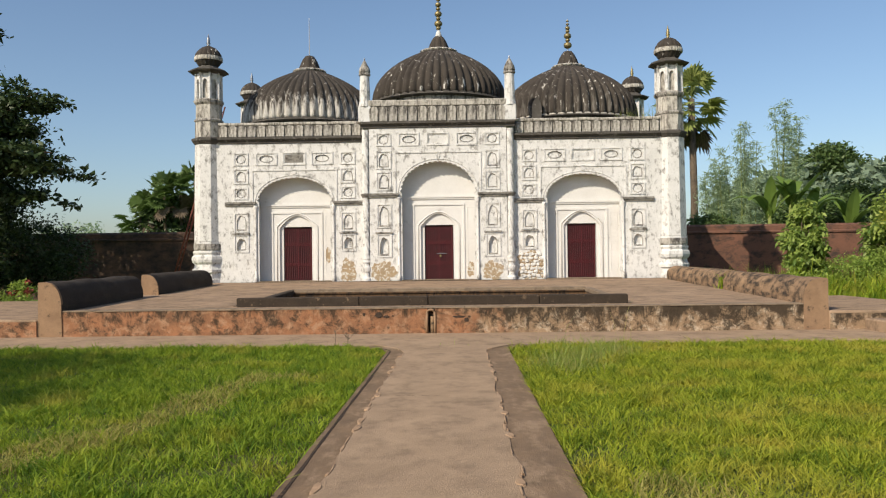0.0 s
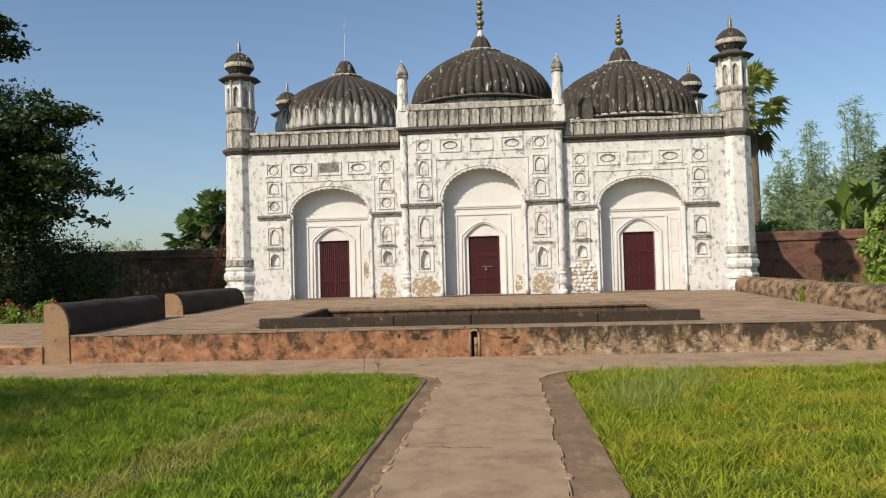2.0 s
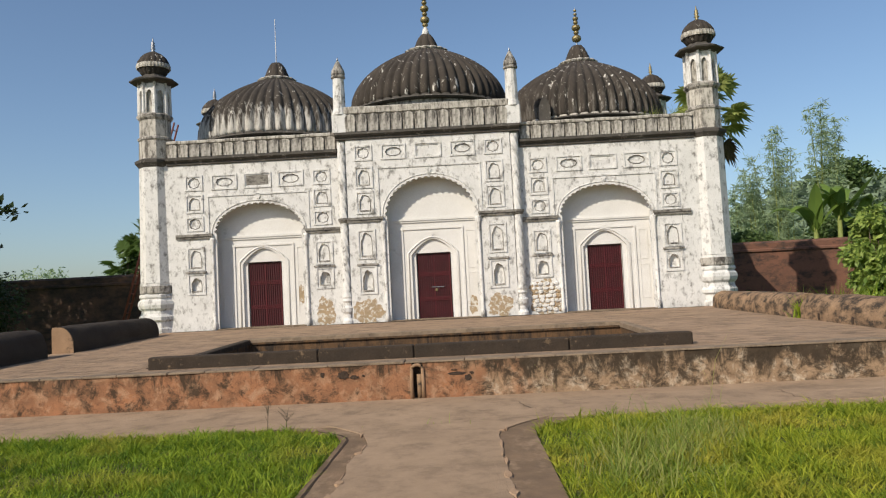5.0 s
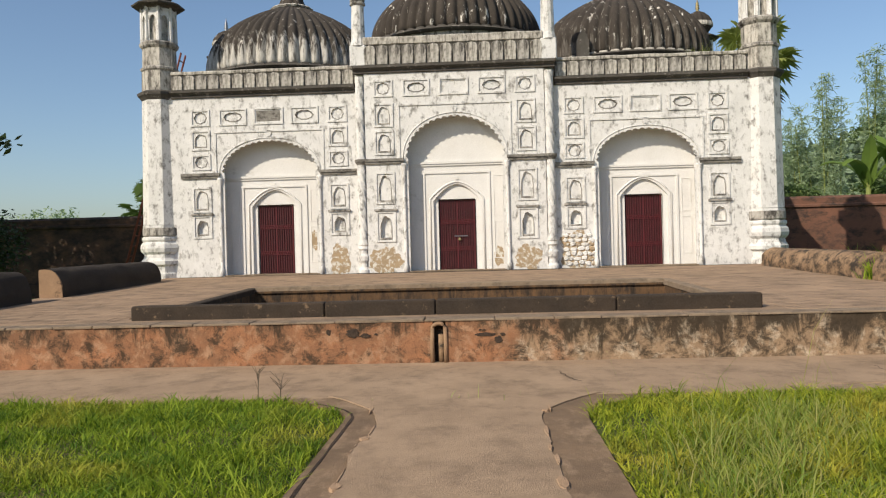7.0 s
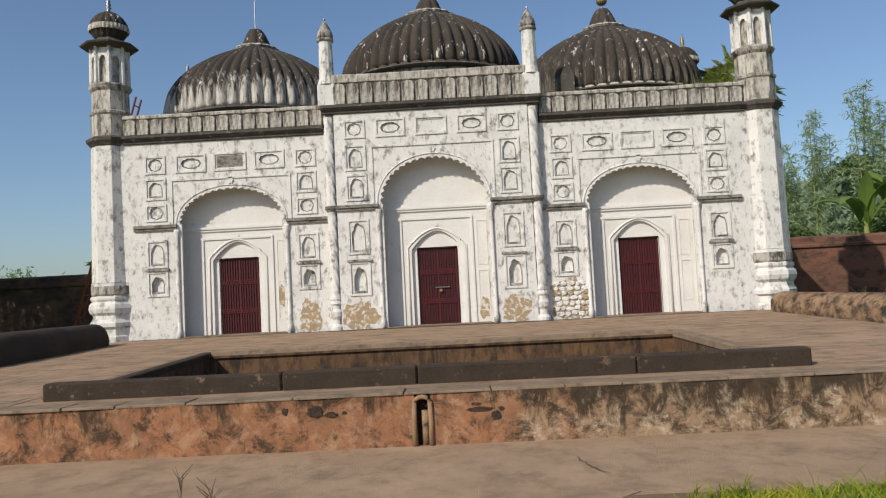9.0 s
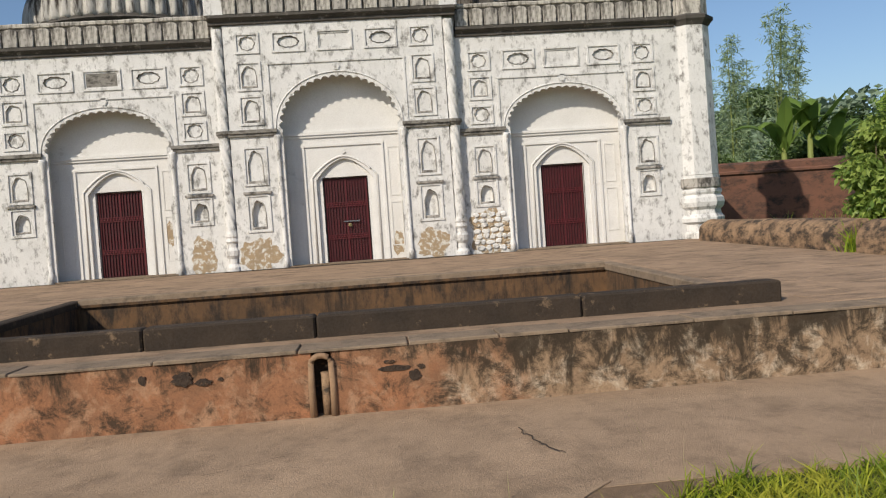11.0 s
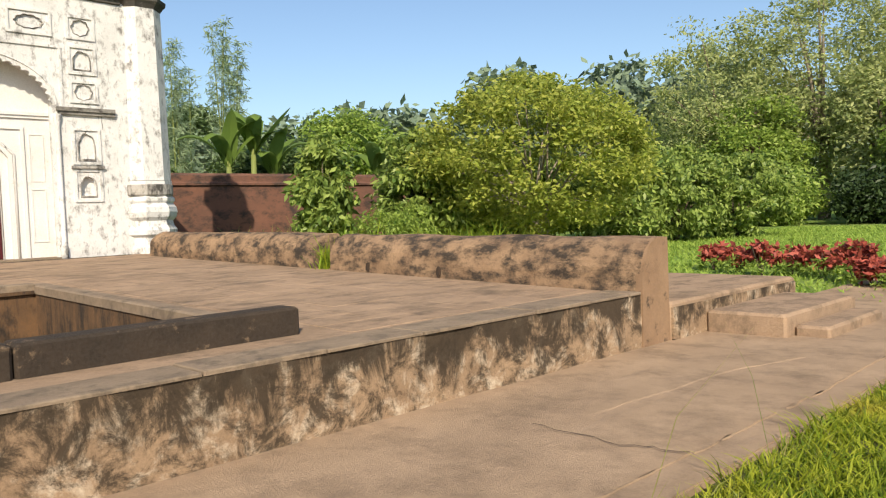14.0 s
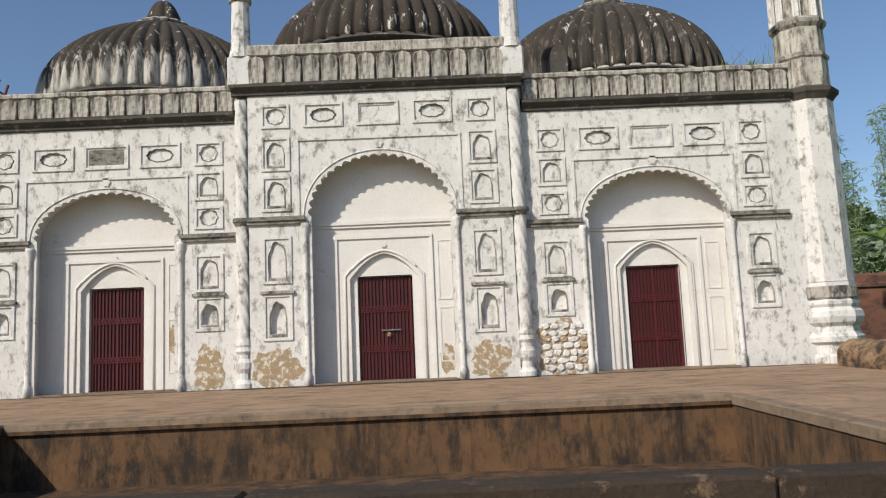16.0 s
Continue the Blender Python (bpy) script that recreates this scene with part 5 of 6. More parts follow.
def clumps(rng, c, rx, ry, rz, k, per, tight=0.22, flat=0.7, shell=0.55):
    """Places for leaves: clumps scattered through the outer part of an ellipsoid."""
    d = rng.normal(size=(k, 3))
    d /= np.linalg.norm(d, axis=1)[:, None]
    rad = (shell + (1 - shell) * rng.uniform(0, 1, k) ** 0.6)[:, None]
    cc = np.array(c) + d * rad * np.array([rx, ry, rz])
    sz = rng.uniform(0.6, 1.25, (k, 1, 1))
    p = cc[:, None, :] + np.clip(rng.normal(size=(k, per, 3)), -1.7, 1.7) * np.array([1, 1, flat]) * tight * (rx + ry + rz) / 3 * sz
    return cc, p.reshape(-1, 3)


def tree(name, x, y, z0, crown, material, label, k=70, per=60, size=0.3, ratio=0.45, trunk=0.2, bark=None, category="tree", droop=0.2, tight=0.2, seed=1, stems=1, group="", limbs=9, flat=0.7, shell=0.55):
    """A tapered trunk with limbs, and a crown of many leaves in uneven clumps. crown: (cx, cy, cz, rx, ry, rz)."""
    rng = np.random.default_rng(seed)
    ob = thing(name, (x, y, z0), label, category, group)
    cx, cy, cz, rx, ry, rz = crown
    cc, pos = clumps(rng, (cx, cy, cz), rx, ry, rz, int(k * 1.2), int(per * 1.7), tight, flat, shell)
    low = z0 + 0.05
    sel = pos[:, 2] > low
    g = Geo()
    fork = Vector((x + (cx - x) * 0.35, y + (cy - y) * 0.35, z0 + max(0.35, (cz - rz * 0.55 - z0) * 0.8)))
    for s in range(stems):
        off = Vector((rng.uniform(-1, 1), rng.uniform(-1, 1), 0)) * (trunk * 1.5 if stems > 1 else 0)
        base = Vector((x, y, z0 - 0.1)) + off
        f2 = fork + off * 3
        g.tube([base, base.lerp(f2, 0.5) + Vector((rng.uniform(-1, 1), rng.uniform(-1, 1), 0)) * trunk * 0.6, f2], [trunk * 1.25, trunk, trunk * 0.8], 8)
        for j in rng.choice(len(cc), min(limbs, len(cc)), replace=False):
            e = Vector(cc[j])
            m = f2.lerp(e, 0.5) + Vector((0, 0, 0.12 * (e - f2).length))
            g.tube([f2, m, e], [trunk * 0.5, trunk * 0.28, trunk * 0.06], 5)
    part("trunk", g, bark or BARK, ob, smooth=True)
    part("crown", leaf_mesh("crown", pos[sel], rng, size * 0.68, ratio, 0.6, droop), material, ob)
    return ob


# big dark tree at the side, with spreading layered limbs
rng = np.random.default_rng(21)
ob = thing("tree", (-18.5, 27.5, 0), "big dark feathery tree with spreading layered limbs", "tree")
g = Geo().tube([(-18.5, 27.5, -0.1), (-18.3, 27.4, 3), (-18.0, 27.3, 5.5), (-19.0, 27.3, 8.0), (-19.7, 27.3, 9.2)], [0.35, 0.28, 0.2, 0.14, 0.1], 10)
spots = []
for ex, ey, ez in ((-13.6, 27.2, 4.95), (-13.9, 26.8, 5.5), (-14.3, 27.5, 7.5), (-15.0, 28.0, 7.85), (-14.6, 28.0, 4.0), (-15.0, 27.6, 6.4), (-17.2, 27.5, 10.8), (-17.4, 28.4, 10.1), (-16.5, 25.5, 6.2), (-16.2, 28.5, 5.2), (-15.6, 27.0, 5.1), (-20.5, 27, 8), (-21.5, 26, 6), (-19, 25, 9.5), (-20, 30, 8.5)):
    f0 = Vector((-18.1, 27.3, min(5.4, ez - 0.6))) if ez < 9.9 else Vector((-19.6, 27.3, 9.0))
    e = Vector((ex, ey, ez))
    m = f0.lerp(e, 0.5) + Vector((0, 0, 0.5))
    g.tube([f0, m, e], [0.12, 0.07, 0.02], 6)
    for q in np.linspace(0.3, 1.0, 9):
        p = f0.lerp(m, q * 2) if q < 0.5 else m.lerp(e, q * 2 - 1)
        for _ in range(2):
            spots.append((p.x + rng.normal() * 0.25, p.y + rng.normal() * 0.5, p.z + rng.normal() * 0.14))
part("trunk", g, BARK, ob, smooth=True)
spots = np.array(spots)
pos = (spots[:, None, :] + np.clip(rng.normal(size=(len(spots), 64, 3)), -1.6, 1.6) * np.array([0.24, 0.3, 0.085])).reshape(-1, 3)
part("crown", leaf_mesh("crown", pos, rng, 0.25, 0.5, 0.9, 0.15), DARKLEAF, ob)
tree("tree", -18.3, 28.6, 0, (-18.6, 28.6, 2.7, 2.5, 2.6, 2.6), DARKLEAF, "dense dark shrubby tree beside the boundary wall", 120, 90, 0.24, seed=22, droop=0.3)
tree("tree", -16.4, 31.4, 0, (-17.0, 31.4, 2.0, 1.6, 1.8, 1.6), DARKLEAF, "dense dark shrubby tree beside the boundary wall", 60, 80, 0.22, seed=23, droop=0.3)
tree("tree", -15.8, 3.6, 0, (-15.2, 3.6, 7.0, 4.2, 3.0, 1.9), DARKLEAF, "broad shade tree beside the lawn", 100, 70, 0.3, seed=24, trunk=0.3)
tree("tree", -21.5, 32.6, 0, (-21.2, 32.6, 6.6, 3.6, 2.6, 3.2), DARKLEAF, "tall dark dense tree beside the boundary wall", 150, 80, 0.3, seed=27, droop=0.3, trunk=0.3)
# trees behind the wall on that side
tree("tree", -42.0, 110.0, 0, (-41.5, 113, 7.0, 4.6, 3.0, 4.2), DARKLEAF, "dark leafy tree far behind the boundary wall", 90, 60, 1.3, 0.35, seed=25, droop=0.5, trunk=0.4)
for i, (x, y, h) in enumerate(((-25.5, 52, 4.4), (-22.5, 54, 4.1), (-29, 53, 4.6), (-20.5, 56, 3.9))):
    tree("tree", x, y, 0, (x, y, h * 0.62, 1.9, 1.7, h * 0.36), PALELEAF, "pale thin young tree behind the boundary wall", 26, 30, 0.4, 0.3, seed=30 + i, trunk=0.08, group="young trees")
# shrubs with red flowers
for i, (x, y) in enumerate(((-17.6, 27.2), (-16.6, 26.9), (-15.4, 27.4))):
    rng = np.random.default_rng(60 + i)
    ob = thing("flower_shrub", (x, y, 0), "small green shrub with red flowers beside the side terrace", "shrub", "flower shrubs")
    _, pos = clumps(rng, (x, y, 0.55), 0.6, 0.5, 0.5, 22, 40, 0.2)
    part("leaves", leaf_mesh("leaves", pos[pos[:, 2] > 0], rng, 0.14), GREENLEAF, ob)
    cc, _ = clumps(rng, (x, y, 0.8), 0.5, 0.45, 0.35, 9, 1, 0.1)
    for c in cc:
        part("blossom", leaf_mesh("blossom", c + rng.normal(size=(14, 3)) * 0.05, rng, 0.12, 0.8), REDLEAF, ob, "red blossom")

# garden on the other side
tree("shrub", 13.7, 31.0, 0, (13.6, 31.0, 1.95, 0.62, 0.8, 1.75), SHRUBLEAF, "tall climbing shrub with drooping green leaves", 80, 42, 0.36, 0.42, seed=40, droop=0.9, trunk=0.07, category="shrub", stems=3, tight=0.14)
tree("shrub", 17.9, 31.5, 0, (17.8, 31.3, 2.2, 1.55, 1.5, 1.95), SHRUBLEAF, "tall dense green shrub with drooping leaves", 120, 46, 0.38, 0.42, seed=42, droop=0.8, trunk=0.09, category="shrub", stems=3, tight=0.12)
tree("shrub", 15.6, 31.0, 0, (15.6, 30.5, 0.8, 1.6, 1.0, 0.85), GREENLEAF, "low leafy green shrub before the boundary wall", 60, 46, 0.2, 0.4, seed=43, droop=0.7, trunk=0.05, category="shrub", stems=3)
tree("tree", 20.3, 28.6, 0, (20.2, 28.6, 3.2, 4.1, 3.2, 2.35), YELLOWLEAF, "round spreading small tree with yellow-green leaves and several pale stems", 300, 60, 0.25, 0.45, seed=44, droop=0.3, trunk=0.09, bark=PALEBARK, stems=6, tight=0.085, limbs=6, flat=0.6, shell=0.7)
for i, (x, y, rx, h) in enumerate(((27.5, 30.8, 2.6, 3.6), (31.0, 30.0, 2.6, 4.0), (34.5, 28.6, 2.6, 3.6), (25.0, 33.5, 2.5, 4.0), (22.8, 34.0, 2.4, 4.4))):
    tree("shrub", x, y, 0, (x, y, h * 0.5, rx, 2.0, h * 0.5), SHRUBLEAF, "broad mound of leafy creeper-covered shrub", 110, 60, 0.36, 0.42, seed=50 + i, droop=0.8, trunk=0.08, category="shrub", stems=2, group="creeper shrubs", tight=0.11)
# trees over the wall
tree("tree", 13.6, 42.5, 0, (13.6, 42.5, 2.8, 1.4, 1.4, 1.0), MIDLEAF, "dull green small tree behind the boundary wall", 40, 40, 0.3, seed=70, trunk=0.09, stems=3)
tree("tree", 19.6, 43.0, 0, (19.6, 43, 3.3, 2.4, 1.8, 1.5), MIDLEAF, "dark green small tree behind the boundary wall", 80, 50, 0.36, seed=71, trunk=0.1)
tree("tree", 56.5, 120.0, 0, (56.5, 120, 13.6, 4.6, 4.2, 4.4), MIDLEAF, "round dark leafy tree far behind the boundary wall", 130, 55, 1.0, 0.5, seed=72, trunk=0.3)
tree("tree", 45.2, 70.0, 0, (45.2, 70, 7.4, 4.2, 4.0, 3.2), GREENLEAF, "round light green tree behind the boundary wall", 130, 55, 0.6, 0.5, seed=74, trunk=0.25)
tree("tree", 26.8, 52.0, 0, (26.8, 52, 4.0, 3.0, 2.4, 2.2), DARKLEAF, "round leafy tree behind the boundary wall", 110, 50, 0.42, 0.5, seed=73, trunk=0.2)
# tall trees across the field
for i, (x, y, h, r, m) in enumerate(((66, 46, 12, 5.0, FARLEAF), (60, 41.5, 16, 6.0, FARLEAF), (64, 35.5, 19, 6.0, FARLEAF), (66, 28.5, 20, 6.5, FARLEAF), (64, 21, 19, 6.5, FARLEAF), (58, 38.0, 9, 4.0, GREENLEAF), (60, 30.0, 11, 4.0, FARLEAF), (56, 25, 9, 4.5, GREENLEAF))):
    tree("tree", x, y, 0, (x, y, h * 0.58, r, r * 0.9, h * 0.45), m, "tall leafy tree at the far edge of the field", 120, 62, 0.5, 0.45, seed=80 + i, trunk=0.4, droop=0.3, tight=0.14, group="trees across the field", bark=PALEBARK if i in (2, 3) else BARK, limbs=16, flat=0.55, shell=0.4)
for i, (x, y, rx, h) in enumerate(((40, 33, 3.0, 3.4), (45, 35.5, 3.5, 4.2), (50, 33.5, 3.5, 3.6), (52, 28, 3.5, 3.0), (37.5, 36, 3, 4.5))):
    tree("shrub", x, y, 0, (x, y, h * 0.48, rx, 2.4, h * 0.5), DARKLEAF if i % 2 else GREENLEAF, "dark leafy undergrowth at the edge of the field", 80, 50, 0.5, 0.45, seed=95 + i, droop=0.6, trunk=0.08, category="shrub", group="field edge shrubs")
# far woods on rising ground, distance haze carried by their leaf colour
rng = np.random.default_rng(5)
allp = []
for k in range(95):
    a = radians(rng.uniform(22, 84))
    dist = rng.uniform(105, 150)
    h = rng.uniform(13, 17) + (5 if 47 < math.degrees(a) < 66 else 0)
    _, p = clumps(rng, (dist * math.sin(a), 12 + dist * math.cos(a), h * 0.55), 7, 6, h * 0.45, 30, 40, 0.16)
    allp.append(p)
part("far_woods", leaf_mesh("far_woods", np.concatenate(allp), rng, 1.5, 0.5, 0.6, 0.2), HAZELEAF, None, "distant woodland on rising ground, blue-green haze painted into its leaves", kind="stuff", category="woods")


def banana(x, y, z, h, seed, n=7):
    r = random.Random(seed)
    ob = thing("banana_plant", (x, y, z), "banana plant with broad torn leaves behind the boundary wall", "banana plant", "banana plants")
    part("stem", Geo().tube([(x, y, z), (x + 0.05, y, z + h * 0.5), (x + 0.1, y, z + h)], [0.16, 0.13, 0.09], 8), PALM, ob, "pale sheathed stem", smooth=True)
    for k in range(n):
        a = 2 * math.pi * k / n + r.uniform(-0.3, 0.3)
        el = r.uniform(0.95, 1.5)
        ln = r.uniform(1.8, 2.6)
        r_droop = r.choice((0.4, 1.6, 2.2, 2.6))
        rows = []
        px, pz = 0.0, 0.0
        for j in range(11):
            q = j / 10
            w = 0.30 * math.sin(math.pi * min(1, q * 0.93 + 0.05)) ** 0.6 if j < 10 else 0.02
            e = el - r_droop * q * q
            c = Vector((x + 0.1 + px * math.cos(a), y + px * math.sin(a), z + h * 0.95 + pz))
            s = Vector((-math.sin(a), math.cos(a), 0)) * w
            rows.append([c - s + Vector((0, 0, -w * 0.35)), c, c + s + Vector((0, 0, -w * 0.35))])
            px += ln / 10 * math.cos(e)
            pz += ln / 10 * math.sin(e)
        part("leaf", Geo().rings(rows, closed=False), BANANA, ob)


for i, (x, y, z, h) in enumerate(((15.5, 39.5, 0, 3.7), (16.5, 39.4, 0, 4.2), (17.6, 39.8, 0, 3.4), (19.4, 39.4, 0, 3.1), (22.4, 39.2, 0, 3.3))):
    banana(x, y, z, h, 200 + i)


def bamboo(x, y, h, seed):
    rng = np.random.default_rng(seed)
    ob = thing("bamboo", (x, y, 0), "tall thin pale bamboo clump behind the boundary wall", "bamboo", "bamboo clumps")
    pos = []
    for k in range(6):
        g = Geo()
        bx, by = x + rng.normal() * 0.4, y + rng.normal() * 0.3
        tx, ty = bx + rng.normal() * 0.35, by + rng.normal() * 0.4
        hh = h * rng.uniform(0.72, 1.0)
        g.tube([(bx, by, -0.1), ((bx + tx) / 2, (by + ty) / 2, hh * 0.55), (tx, ty, hh)], [0.045, 0.035, 0.01], 6)
        for q in np.arange(0.35, 1.0, 0.035):
            c = np.array([bx + (tx - bx) * q, by + (ty - by) * q, hh * q])
            for s in range(3):
                a = rng.uniform(0, 6.28)
                ln = (1.25 - q * 0.85) * rng.uniform(0.5, 1.0)
                e = c + np.array([math.cos(a) * ln, math.sin(a) * ln, 0.12])
                g.tube([tuple(c), tuple(e)], [0.008, 0.003], 3)
                t = rng.uniform(0.2, 1.05, (14, 1))
                pos.append(c + (e - c) * t + rng.normal(size=(14, 3)) * 0.06)
        part("culm", g, PALM, ob, "thin green culm")
    part("leaves", leaf_mesh("leaves", np.concatenate(pos), rng, 0.27, 0.16, 0.6, 0.5), PALELEAF, ob)


for i, (x, y, h) in enumerate(((16.2, 45, 9.9), (18.3, 45.2, 10.4), (15.0, 45.5, 7.6))):
    bamboo(x, y, h, 300 + i)

# fan palms
def fan_palm(px0, py0, zc, k0, count, seed, leaf, label):
    """A bare trunk and a ball of stiff fan leaves; zc: height of the crown's heart, k0: size of the leaves."""
    r = random.Random(seed)
    palm = thing("fan_palm", (px0, py0, 0), label, "palm", "fan palms")
    part("trunk", Geo().tube([(px0, py0, -0.1), (px0 + 0.1, py0, zc * 0.45), (px0, py0, zc)], [0.28, 0.22, 0.2], 10), BARK, palm, smooth=True)
    for k in range(count):
        f = k / (count - 1)
        a = r.uniform(0, 2 * math.pi)
        el = 1.25 - 2.35 * f + r.uniform(-0.15, 0.15)
        dr = Vector((math.cos(a) * math.cos(el), math.sin(a) * math.cos(el), math.sin(el)))
        c0 = Vector((px0, py0, zc + 0.2 - 1.2 * f))
        c1 = c0 + dr * r.uniform(1.0, 1.5) * k0
        g = Geo().tube([c0, c1], [0.03, 0.018], 4)
        sd = dr.cross(Vector((0, 0, 1))).normalized()
        upv = sd.cross(dr).normalized()
        tilt = r.uniform(-0.5, 0.5)
        sd2 = (sd * math.cos(tilt) + upv * math.sin(tilt)).normalized()
        for j in range(17):
            b = -1.9 + 3.8 * j / 16
            d = (dr * math.cos(b) + sd2 * math.sin(b)).normalized()
            w = d.cross(sd2.cross(dr)).normalized() * 0.125 * k0
            fl = r.uniform(1.0, 1.3) * (1 - 0.12 * abs(b)) * k0
            tip = c1 + d * fl + Vector((0, 0, -0.22 * r.uniform(0.5, 1.5)))
            mid = c1 + d * fl * 0.6
            g.quad(c1, mid - w, tip, mid + w)
        part("frond", g, leaf if f < 0.87 else BARK, palm)


fan_palm(14.3, 48.0, 11.2, 0.98, 44, 11, PALM, "fan palm with broad yellow-green leaves behind the mosque")
for i, (x, zc) in enumerate(((-37.2, 12.9), (-39.6, 11.6), (-41.5, 11.6), (-43.6, 9.6), (-45.0, 8.0))):
    fan_palm(x, 110.0 + i % 2, zc, 1.45, 30, 12 + i, MIDLEAF, "dark fan palm in a grove far behind the boundary wall")

# red-leaved border plants
for i, (x, y, h) in enumerate(((17.9, 21.8, 0.5), (17.0, 20.8, 0.55), (16.8, 20.2, 0.6), (16.9, 19.6, 0.52), (16.8, 19.0, 0.48), (15.9, 18.1, 0.68), (15.0, 17.5, 0.42), (14.7, 17.1, 0.42), (14.8, 16.8, 0.68), (14.3, 16.4, 0.45), (14.3, 16.0, 0.42))):
    rng = np.random.default_rng(400 + i)
    ob = thing("border_plant", (x, y, 0), "low border plant with crimson leaves over a green foot", "plant", "red border plants")
    for _ in range(6):
        part("stem", Geo().tube([(x, y, -0.09), (x + rng.normal() * 0.13, y + rng.normal() * 0.13, h * 0.9)], [0.012, 0.006], 4), BARK, ob)
    _, p = clumps(rng, (x, y, h * 0.66), 0.32, 0.32, h * 0.36, 16, 22, 0.22)
    part("leaves", leaf_mesh("leaves", p[p[:, 2] > 0.02], rng, 0.15, 0.5, 0.6, 0.1), REDLEAF, ob)
    _, p = clumps(rng, (x - 0.1, y, 0.12), 0.35, 0.35, 0.14, 12, 20, 0.2)
    part("foot_leaves", leaf_mesh("foot_leaves", p[p[:, 2] > 0.0], rng, 0.1, 0.4, 0.6, 0.0), GREENLEAF, ob)


# ---- grass ----
def grass(name, pts, rng, h, w, lean, material, label, z=-0.03):
    n = len(pts)
    a = rng.uniform(0, 2 * np.pi, n)
    lump = 0.78 + 0.34 * np.sin(pts[:, 0] * 3.1 + 1.7 * np.sin(pts[:, 1] * 2.3)) * np.sin(pts[:, 1] * 3.7 + 1.9 * np.sin(pts[:, 0] * 1.9)) + 0.22 * np.sin(pts[:, 0] * 9.7 + pts[:, 1] * 4.1) * np.sin(pts[:, 1] * 8.3 - pts[:, 0] * 5.9)
    tuft = np.sin(pts[:, 0] * 23.0 + 3 * np.sin(pts[:, 1] * 7.3)) * np.sin(pts[:, 1] * 21.0 + 3 * np.sin(pts[:, 0] * 8.1))
    hh = h * (0.1 + lump * (0.9 + 0.5 * tuft)).clip(0.15, 2.2) * rng.uniform(0.4, 1.45, n)
    ww = w * rng.uniform(0.6, 1.3, n)
    b = rng.uniform(0, 2 * np.pi, n)
    ln = lean * rng.uniform(0.2, 1.4, n) * hh
    dx, dy = np.cos(a) * ww / 2, np.sin(a) * ww / 2
    ox, oy = np.cos(b) * ln, np.sin(b) * ln
    x, y = pts[:, 0], pts[:, 1]
    zz = np.full(n, z)
    v = np.stack([np.stack([x - dx, y - dy, zz], 1), np.stack([x + dx, y + dy, zz], 1),
                  np.stack([x + ox * 0.4 + dx * 0.75, y + oy * 0.4 + dy * 0.75, zz + hh * 0.6], 1), np.stack([x + ox * 0.4 - dx * 0.75, y + oy * 0.4 - dy * 0.75, zz + hh * 0.6], 1),
                  np.stack([x + ox, y + oy, zz + hh * 0.95], 1)], 1).reshape(-1, 3)
    i = np.arange(n)[:, None] * 5
    f = np.concatenate([i + np.array([[0, 1, 2]]), i + np.array([[0, 2, 3]]), i + np.array([[3, 2, 4]])], 1).reshape(-1)
    return part(name, array_mesh(name, v, f, 3), material, None, label, kind="stuff", category="grass")


def scatter(rng, n, x0, x1, y0, y1):
    """Uneven scatter, thicker in patches."""
    p = np.stack([rng.uniform(x0, x1, n), rng.uniform(y0, y1, n)], 1)
    d = np.sin(p[:, 0] * 2.1 + 1.3 * np.sin(p[:, 1] * 1.7)) * np.sin(p[:, 1] * 2.6 + 1.1 * np.sin(p[:, 0] * 2.3))
    return p[rng.uniform(-1.6, 1.0, n) < d + 0.35]


rng = np.random.default_rng(77)
p = scatter(rng, 380000, -15, PATH_L - 0.02, 2.6, CROSS - 0.03)
edge = PATH_L - np.where(p[:, 1] > 14.1, 1.05 * (np.clip(p[:, 1] - 14.1, 0, 2) / 1.1) ** 2.4, 0) + 0.02 * np.sin(p[:, 1] * 9)
p = p[p[:, 0] < edge]
trail = np.abs(p[:, 0] - (-3.55 + 0.21 * (p[:, 1] - 6.4)) - 0.1 * np.sin(p[:, 1] * 1.7)) / (0.30 + 0.1 * np.sin(p[:, 1] * 2.9))
on = (trail < 1) & (p[:, 1] < 11.5)
grass("dry_trail", p[on], rng, 0.085, 0.010, 1.3, STRAW, "worn trail of flattened dry yellow grass")
p = p[~on | (rng.uniform(size=len(p)) < 0.25)]
grass("lawn_1", p, rng, 0.10, 0.012, 1.3, GREENGRASS, "uneven green lawn with drying yellow patches")
p = scatter(rng, 480000, PATH_R + 0.02, 16, 2.6, CROSS - 0.03)
edge = PATH_R + np.where(p[:, 1] > 14.1, 1.05 * (np.clip(p[:, 1] - 14.1, 0, 2) / 1.1) ** 2.4, 0) + 0.02 * np.sin(p[:, 1] * 9)
p = p[p[:, 0] > edge]
on = np.hypot((p[:, 0] - 1.75) * 1.3, p[:, 1] - 5.5) < 0.5 + 0.12 * np.sin(p[:, 0] * 9)
grass("dry_patch", p[on], rng, 0.085, 0.010, 1.3, STRAW, "patch of flattened dry yellow grass beside the path")
p = p[~on | (rng.uniform(size=len(p)) < 0.3)]
grass("lawn_2", p, rng, 0.10, 0.012, 1.3, GRASS, "uneven green lawn with drying yellow patches")
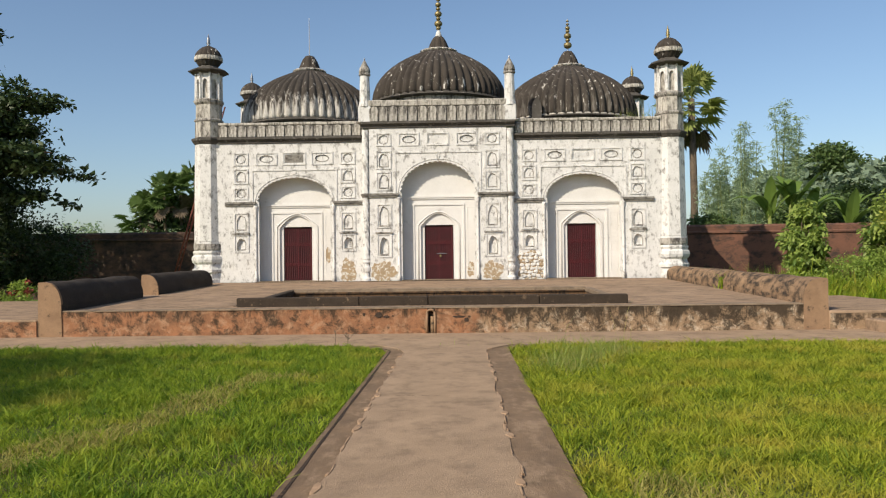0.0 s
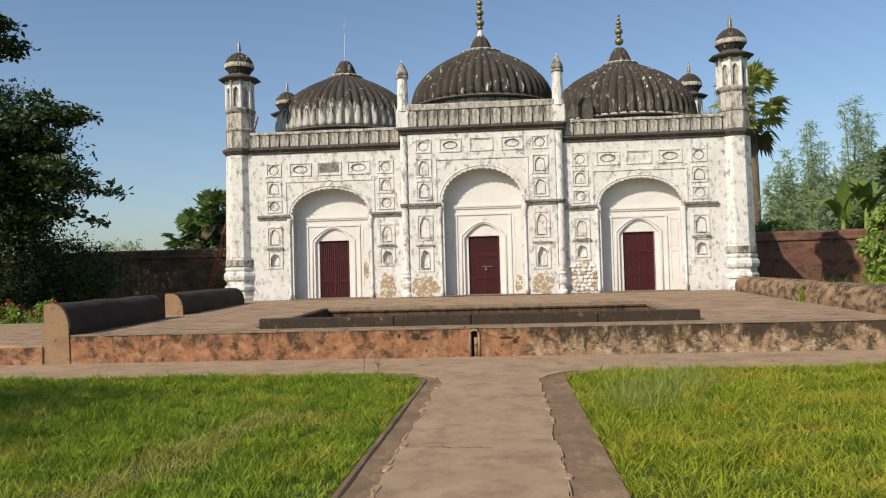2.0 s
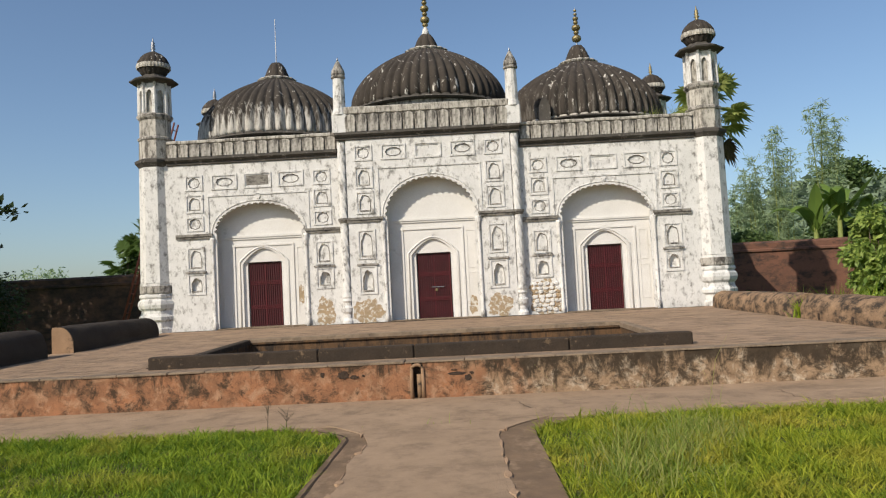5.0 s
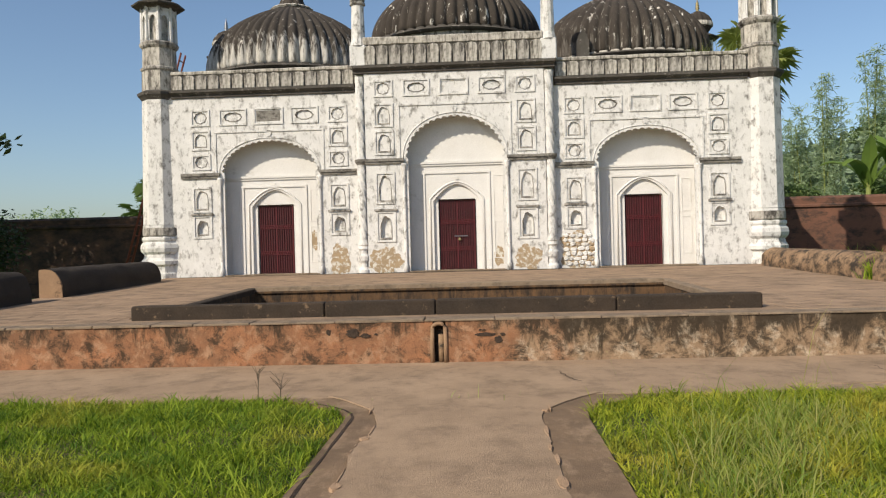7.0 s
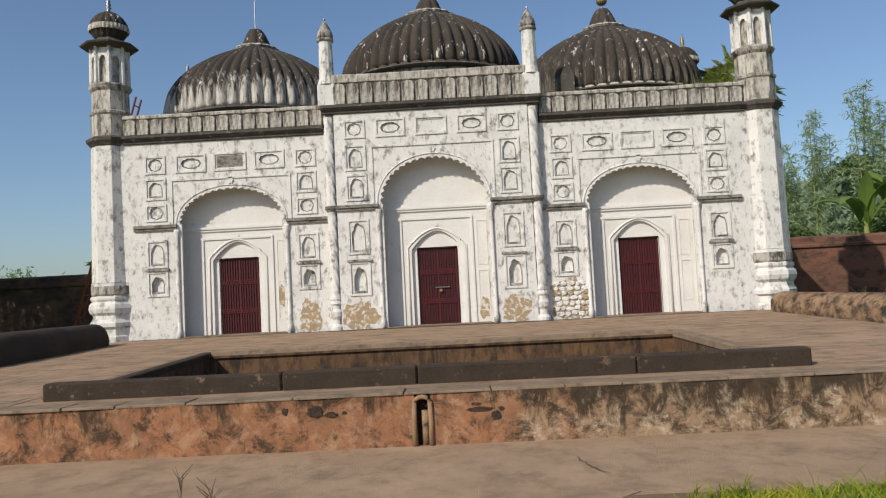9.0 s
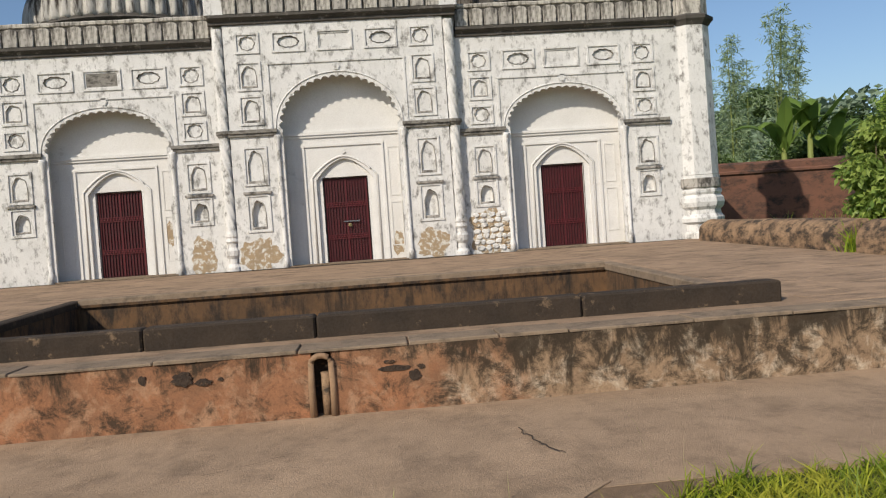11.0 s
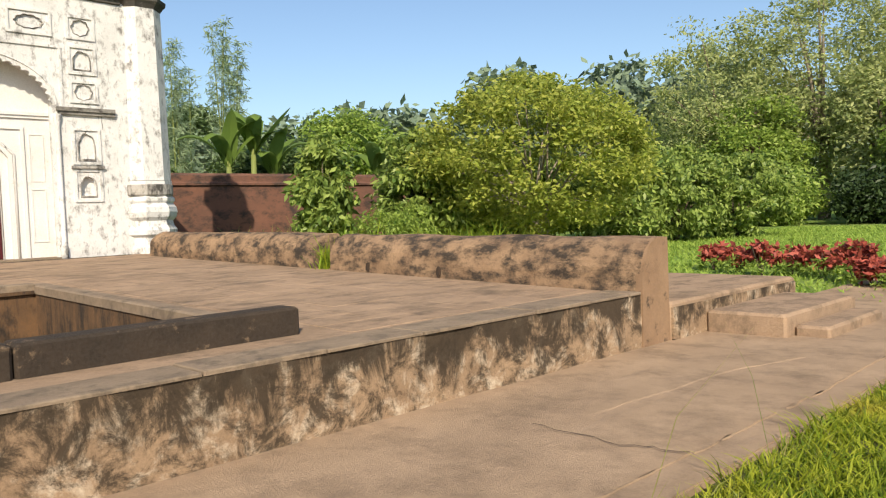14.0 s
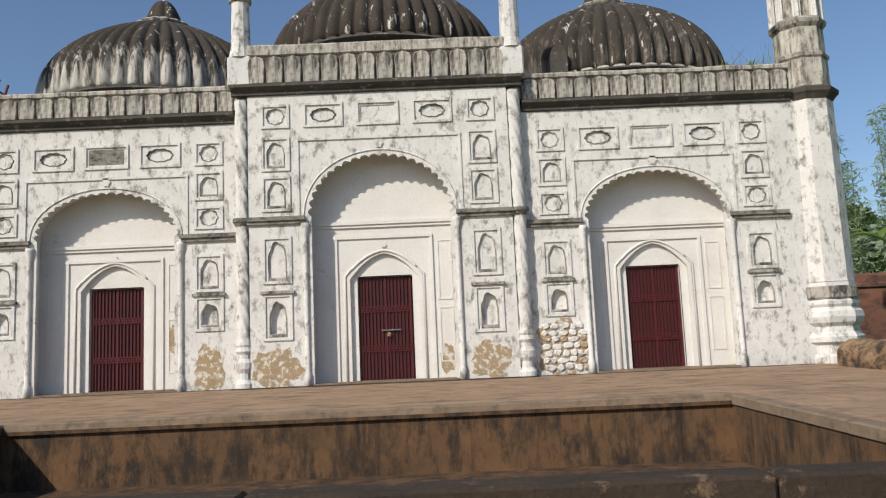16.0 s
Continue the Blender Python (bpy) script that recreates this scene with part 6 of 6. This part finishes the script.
# straw lying in the lawns, and long uncut grass beside the path
q = np.stack([rng.uniform(-9, 9, 3000), rng.uniform(2.6, 15.1, 3000)], 1)
q = q[((q[:, 0] < PATH_L - 0.1) | (q[:, 0] > PATH_R + 0.1)) & (np.abs(q[:, 0]) < 0.66 * q[:, 1] + 1.0) & ((np.abs(q[:, 0]) > 2.3) | (q[:, 1] < 14.2))]
grass("straw", q, rng, 0.10, 0.008, 2.6, STRAW, "dry yellow straw lying loosely in the lawns")
q = np.concatenate([rng.normal(size=(900, 2)) * np.array([0.3, 0.35]) + c for c in ((1.75, 12.0), (2.1, 12.9), (2.75, 13.8))])
q = q[(q[:, 1] < 15.0) & (q[:, 0] > PATH_R + 0.12)]
grass("long_grass", q, rng, 0.25, 0.008, 0.9, TALL, "long uncut grass beside the path")
q = np.concatenate([rng.normal(size=(40, 2)) * np.array([0.35, 0.4]) + np.array([2.1, 12.8]), rng.normal(size=(14, 2)) * np.array([0.7, 0.12]) + np.array([3.2, 14.8])])
grass("seed_stalks", q[(q[:, 1] < 15.1) & (q[:, 0] > PATH_R + 0.12)], rng, 0.58, 0.006, 0.6, TALL, "thin dry seed stalks among the long grass")
q = rng.normal(size=(500, 2)) * np.array([3.5, 0.10]) + np.array([7.5, 15.05])
grass("edge_grass", q[q[:, 1] < 15.14], rng, 0.13, 0.008, 0.9, TALL, "tufts of taller grass along the walkway")
q = np.stack([rng.uniform(12.0, 46, 60000), rng.uniform(13, 31, 60000)], 1)
grass("meadow", q[(q[:, 0] > 12.6) | (q[:, 1] < 16)], rng, 0.10, 0.045, 1.2, MEADOW, "lush green meadow beyond the terrace", -0.08)
q = rng.normal(size=(7000, 2)) * np.array([2.6, 0.8]) + np.array([14.0, 28.2])
grass("weeds", q[q[:, 0] > 9.3], rng, 0.8, 0.04, 0.7, GREENGRASS, "rank green weeds beside the terrace", -0.08)
q = np.stack([rng.uniform(11.4, 22, 5000), rng.uniform(33, 37.5, 5000)], 1)
grass("weeds", q, rng, 0.8, 0.05, 0.5, TALL, "rank pale green weeds at the wall's foot", -0.08)
q = rng.normal(size=(420, 2)) * np.array([0.5, 0.15]) + np.array([7.1, 30.7])
grass("roof_grass", q, rng, 0.72, 0.016, 0.5, TALL, "tuft of grass growing on the roof", 6.63)

q = rng.normal(size=(260, 2)) * np.array([0.13, 0.07]) + np.array([8.0, 23.16])
grass("gap_weeds", q[np.abs(q[:, 1] - 23.16) < 0.17], rng, 0.36, 0.025, 0.6, GREENGRASS, "green weeds growing in the gap between the parapets", 0.6)

# bare twigs of a dead weed at the lawn's corner
for i, (x, y, h) in enumerate(((-2.25, 15.08, 0.34), (-2.0, 15.02, 0.24))):
    r = random.Random(500 + i)
    ob = thing("dead_weed", (x, y, 0), "bare dry twigs of a dead weed at the lawn's edge", "weed", "dead weeds")
    g = Geo().tube([(x, y, -0.05), (x + 0.01, y, h * 0.5), (x + 0.03, y, h)], [0.006, 0.005, 0.003], 4)
    for k in range(9):
        z = h * r.uniform(0.3, 0.95)
        a = r.uniform(0, 6.28)
        g.tube([(x + 0.01, y, z), (x + 0.11 * math.cos(a), y + 0.1 * math.sin(a), z + 0.1)], [0.004, 0.002], 4)
    part("twigs", g, BARK, ob)
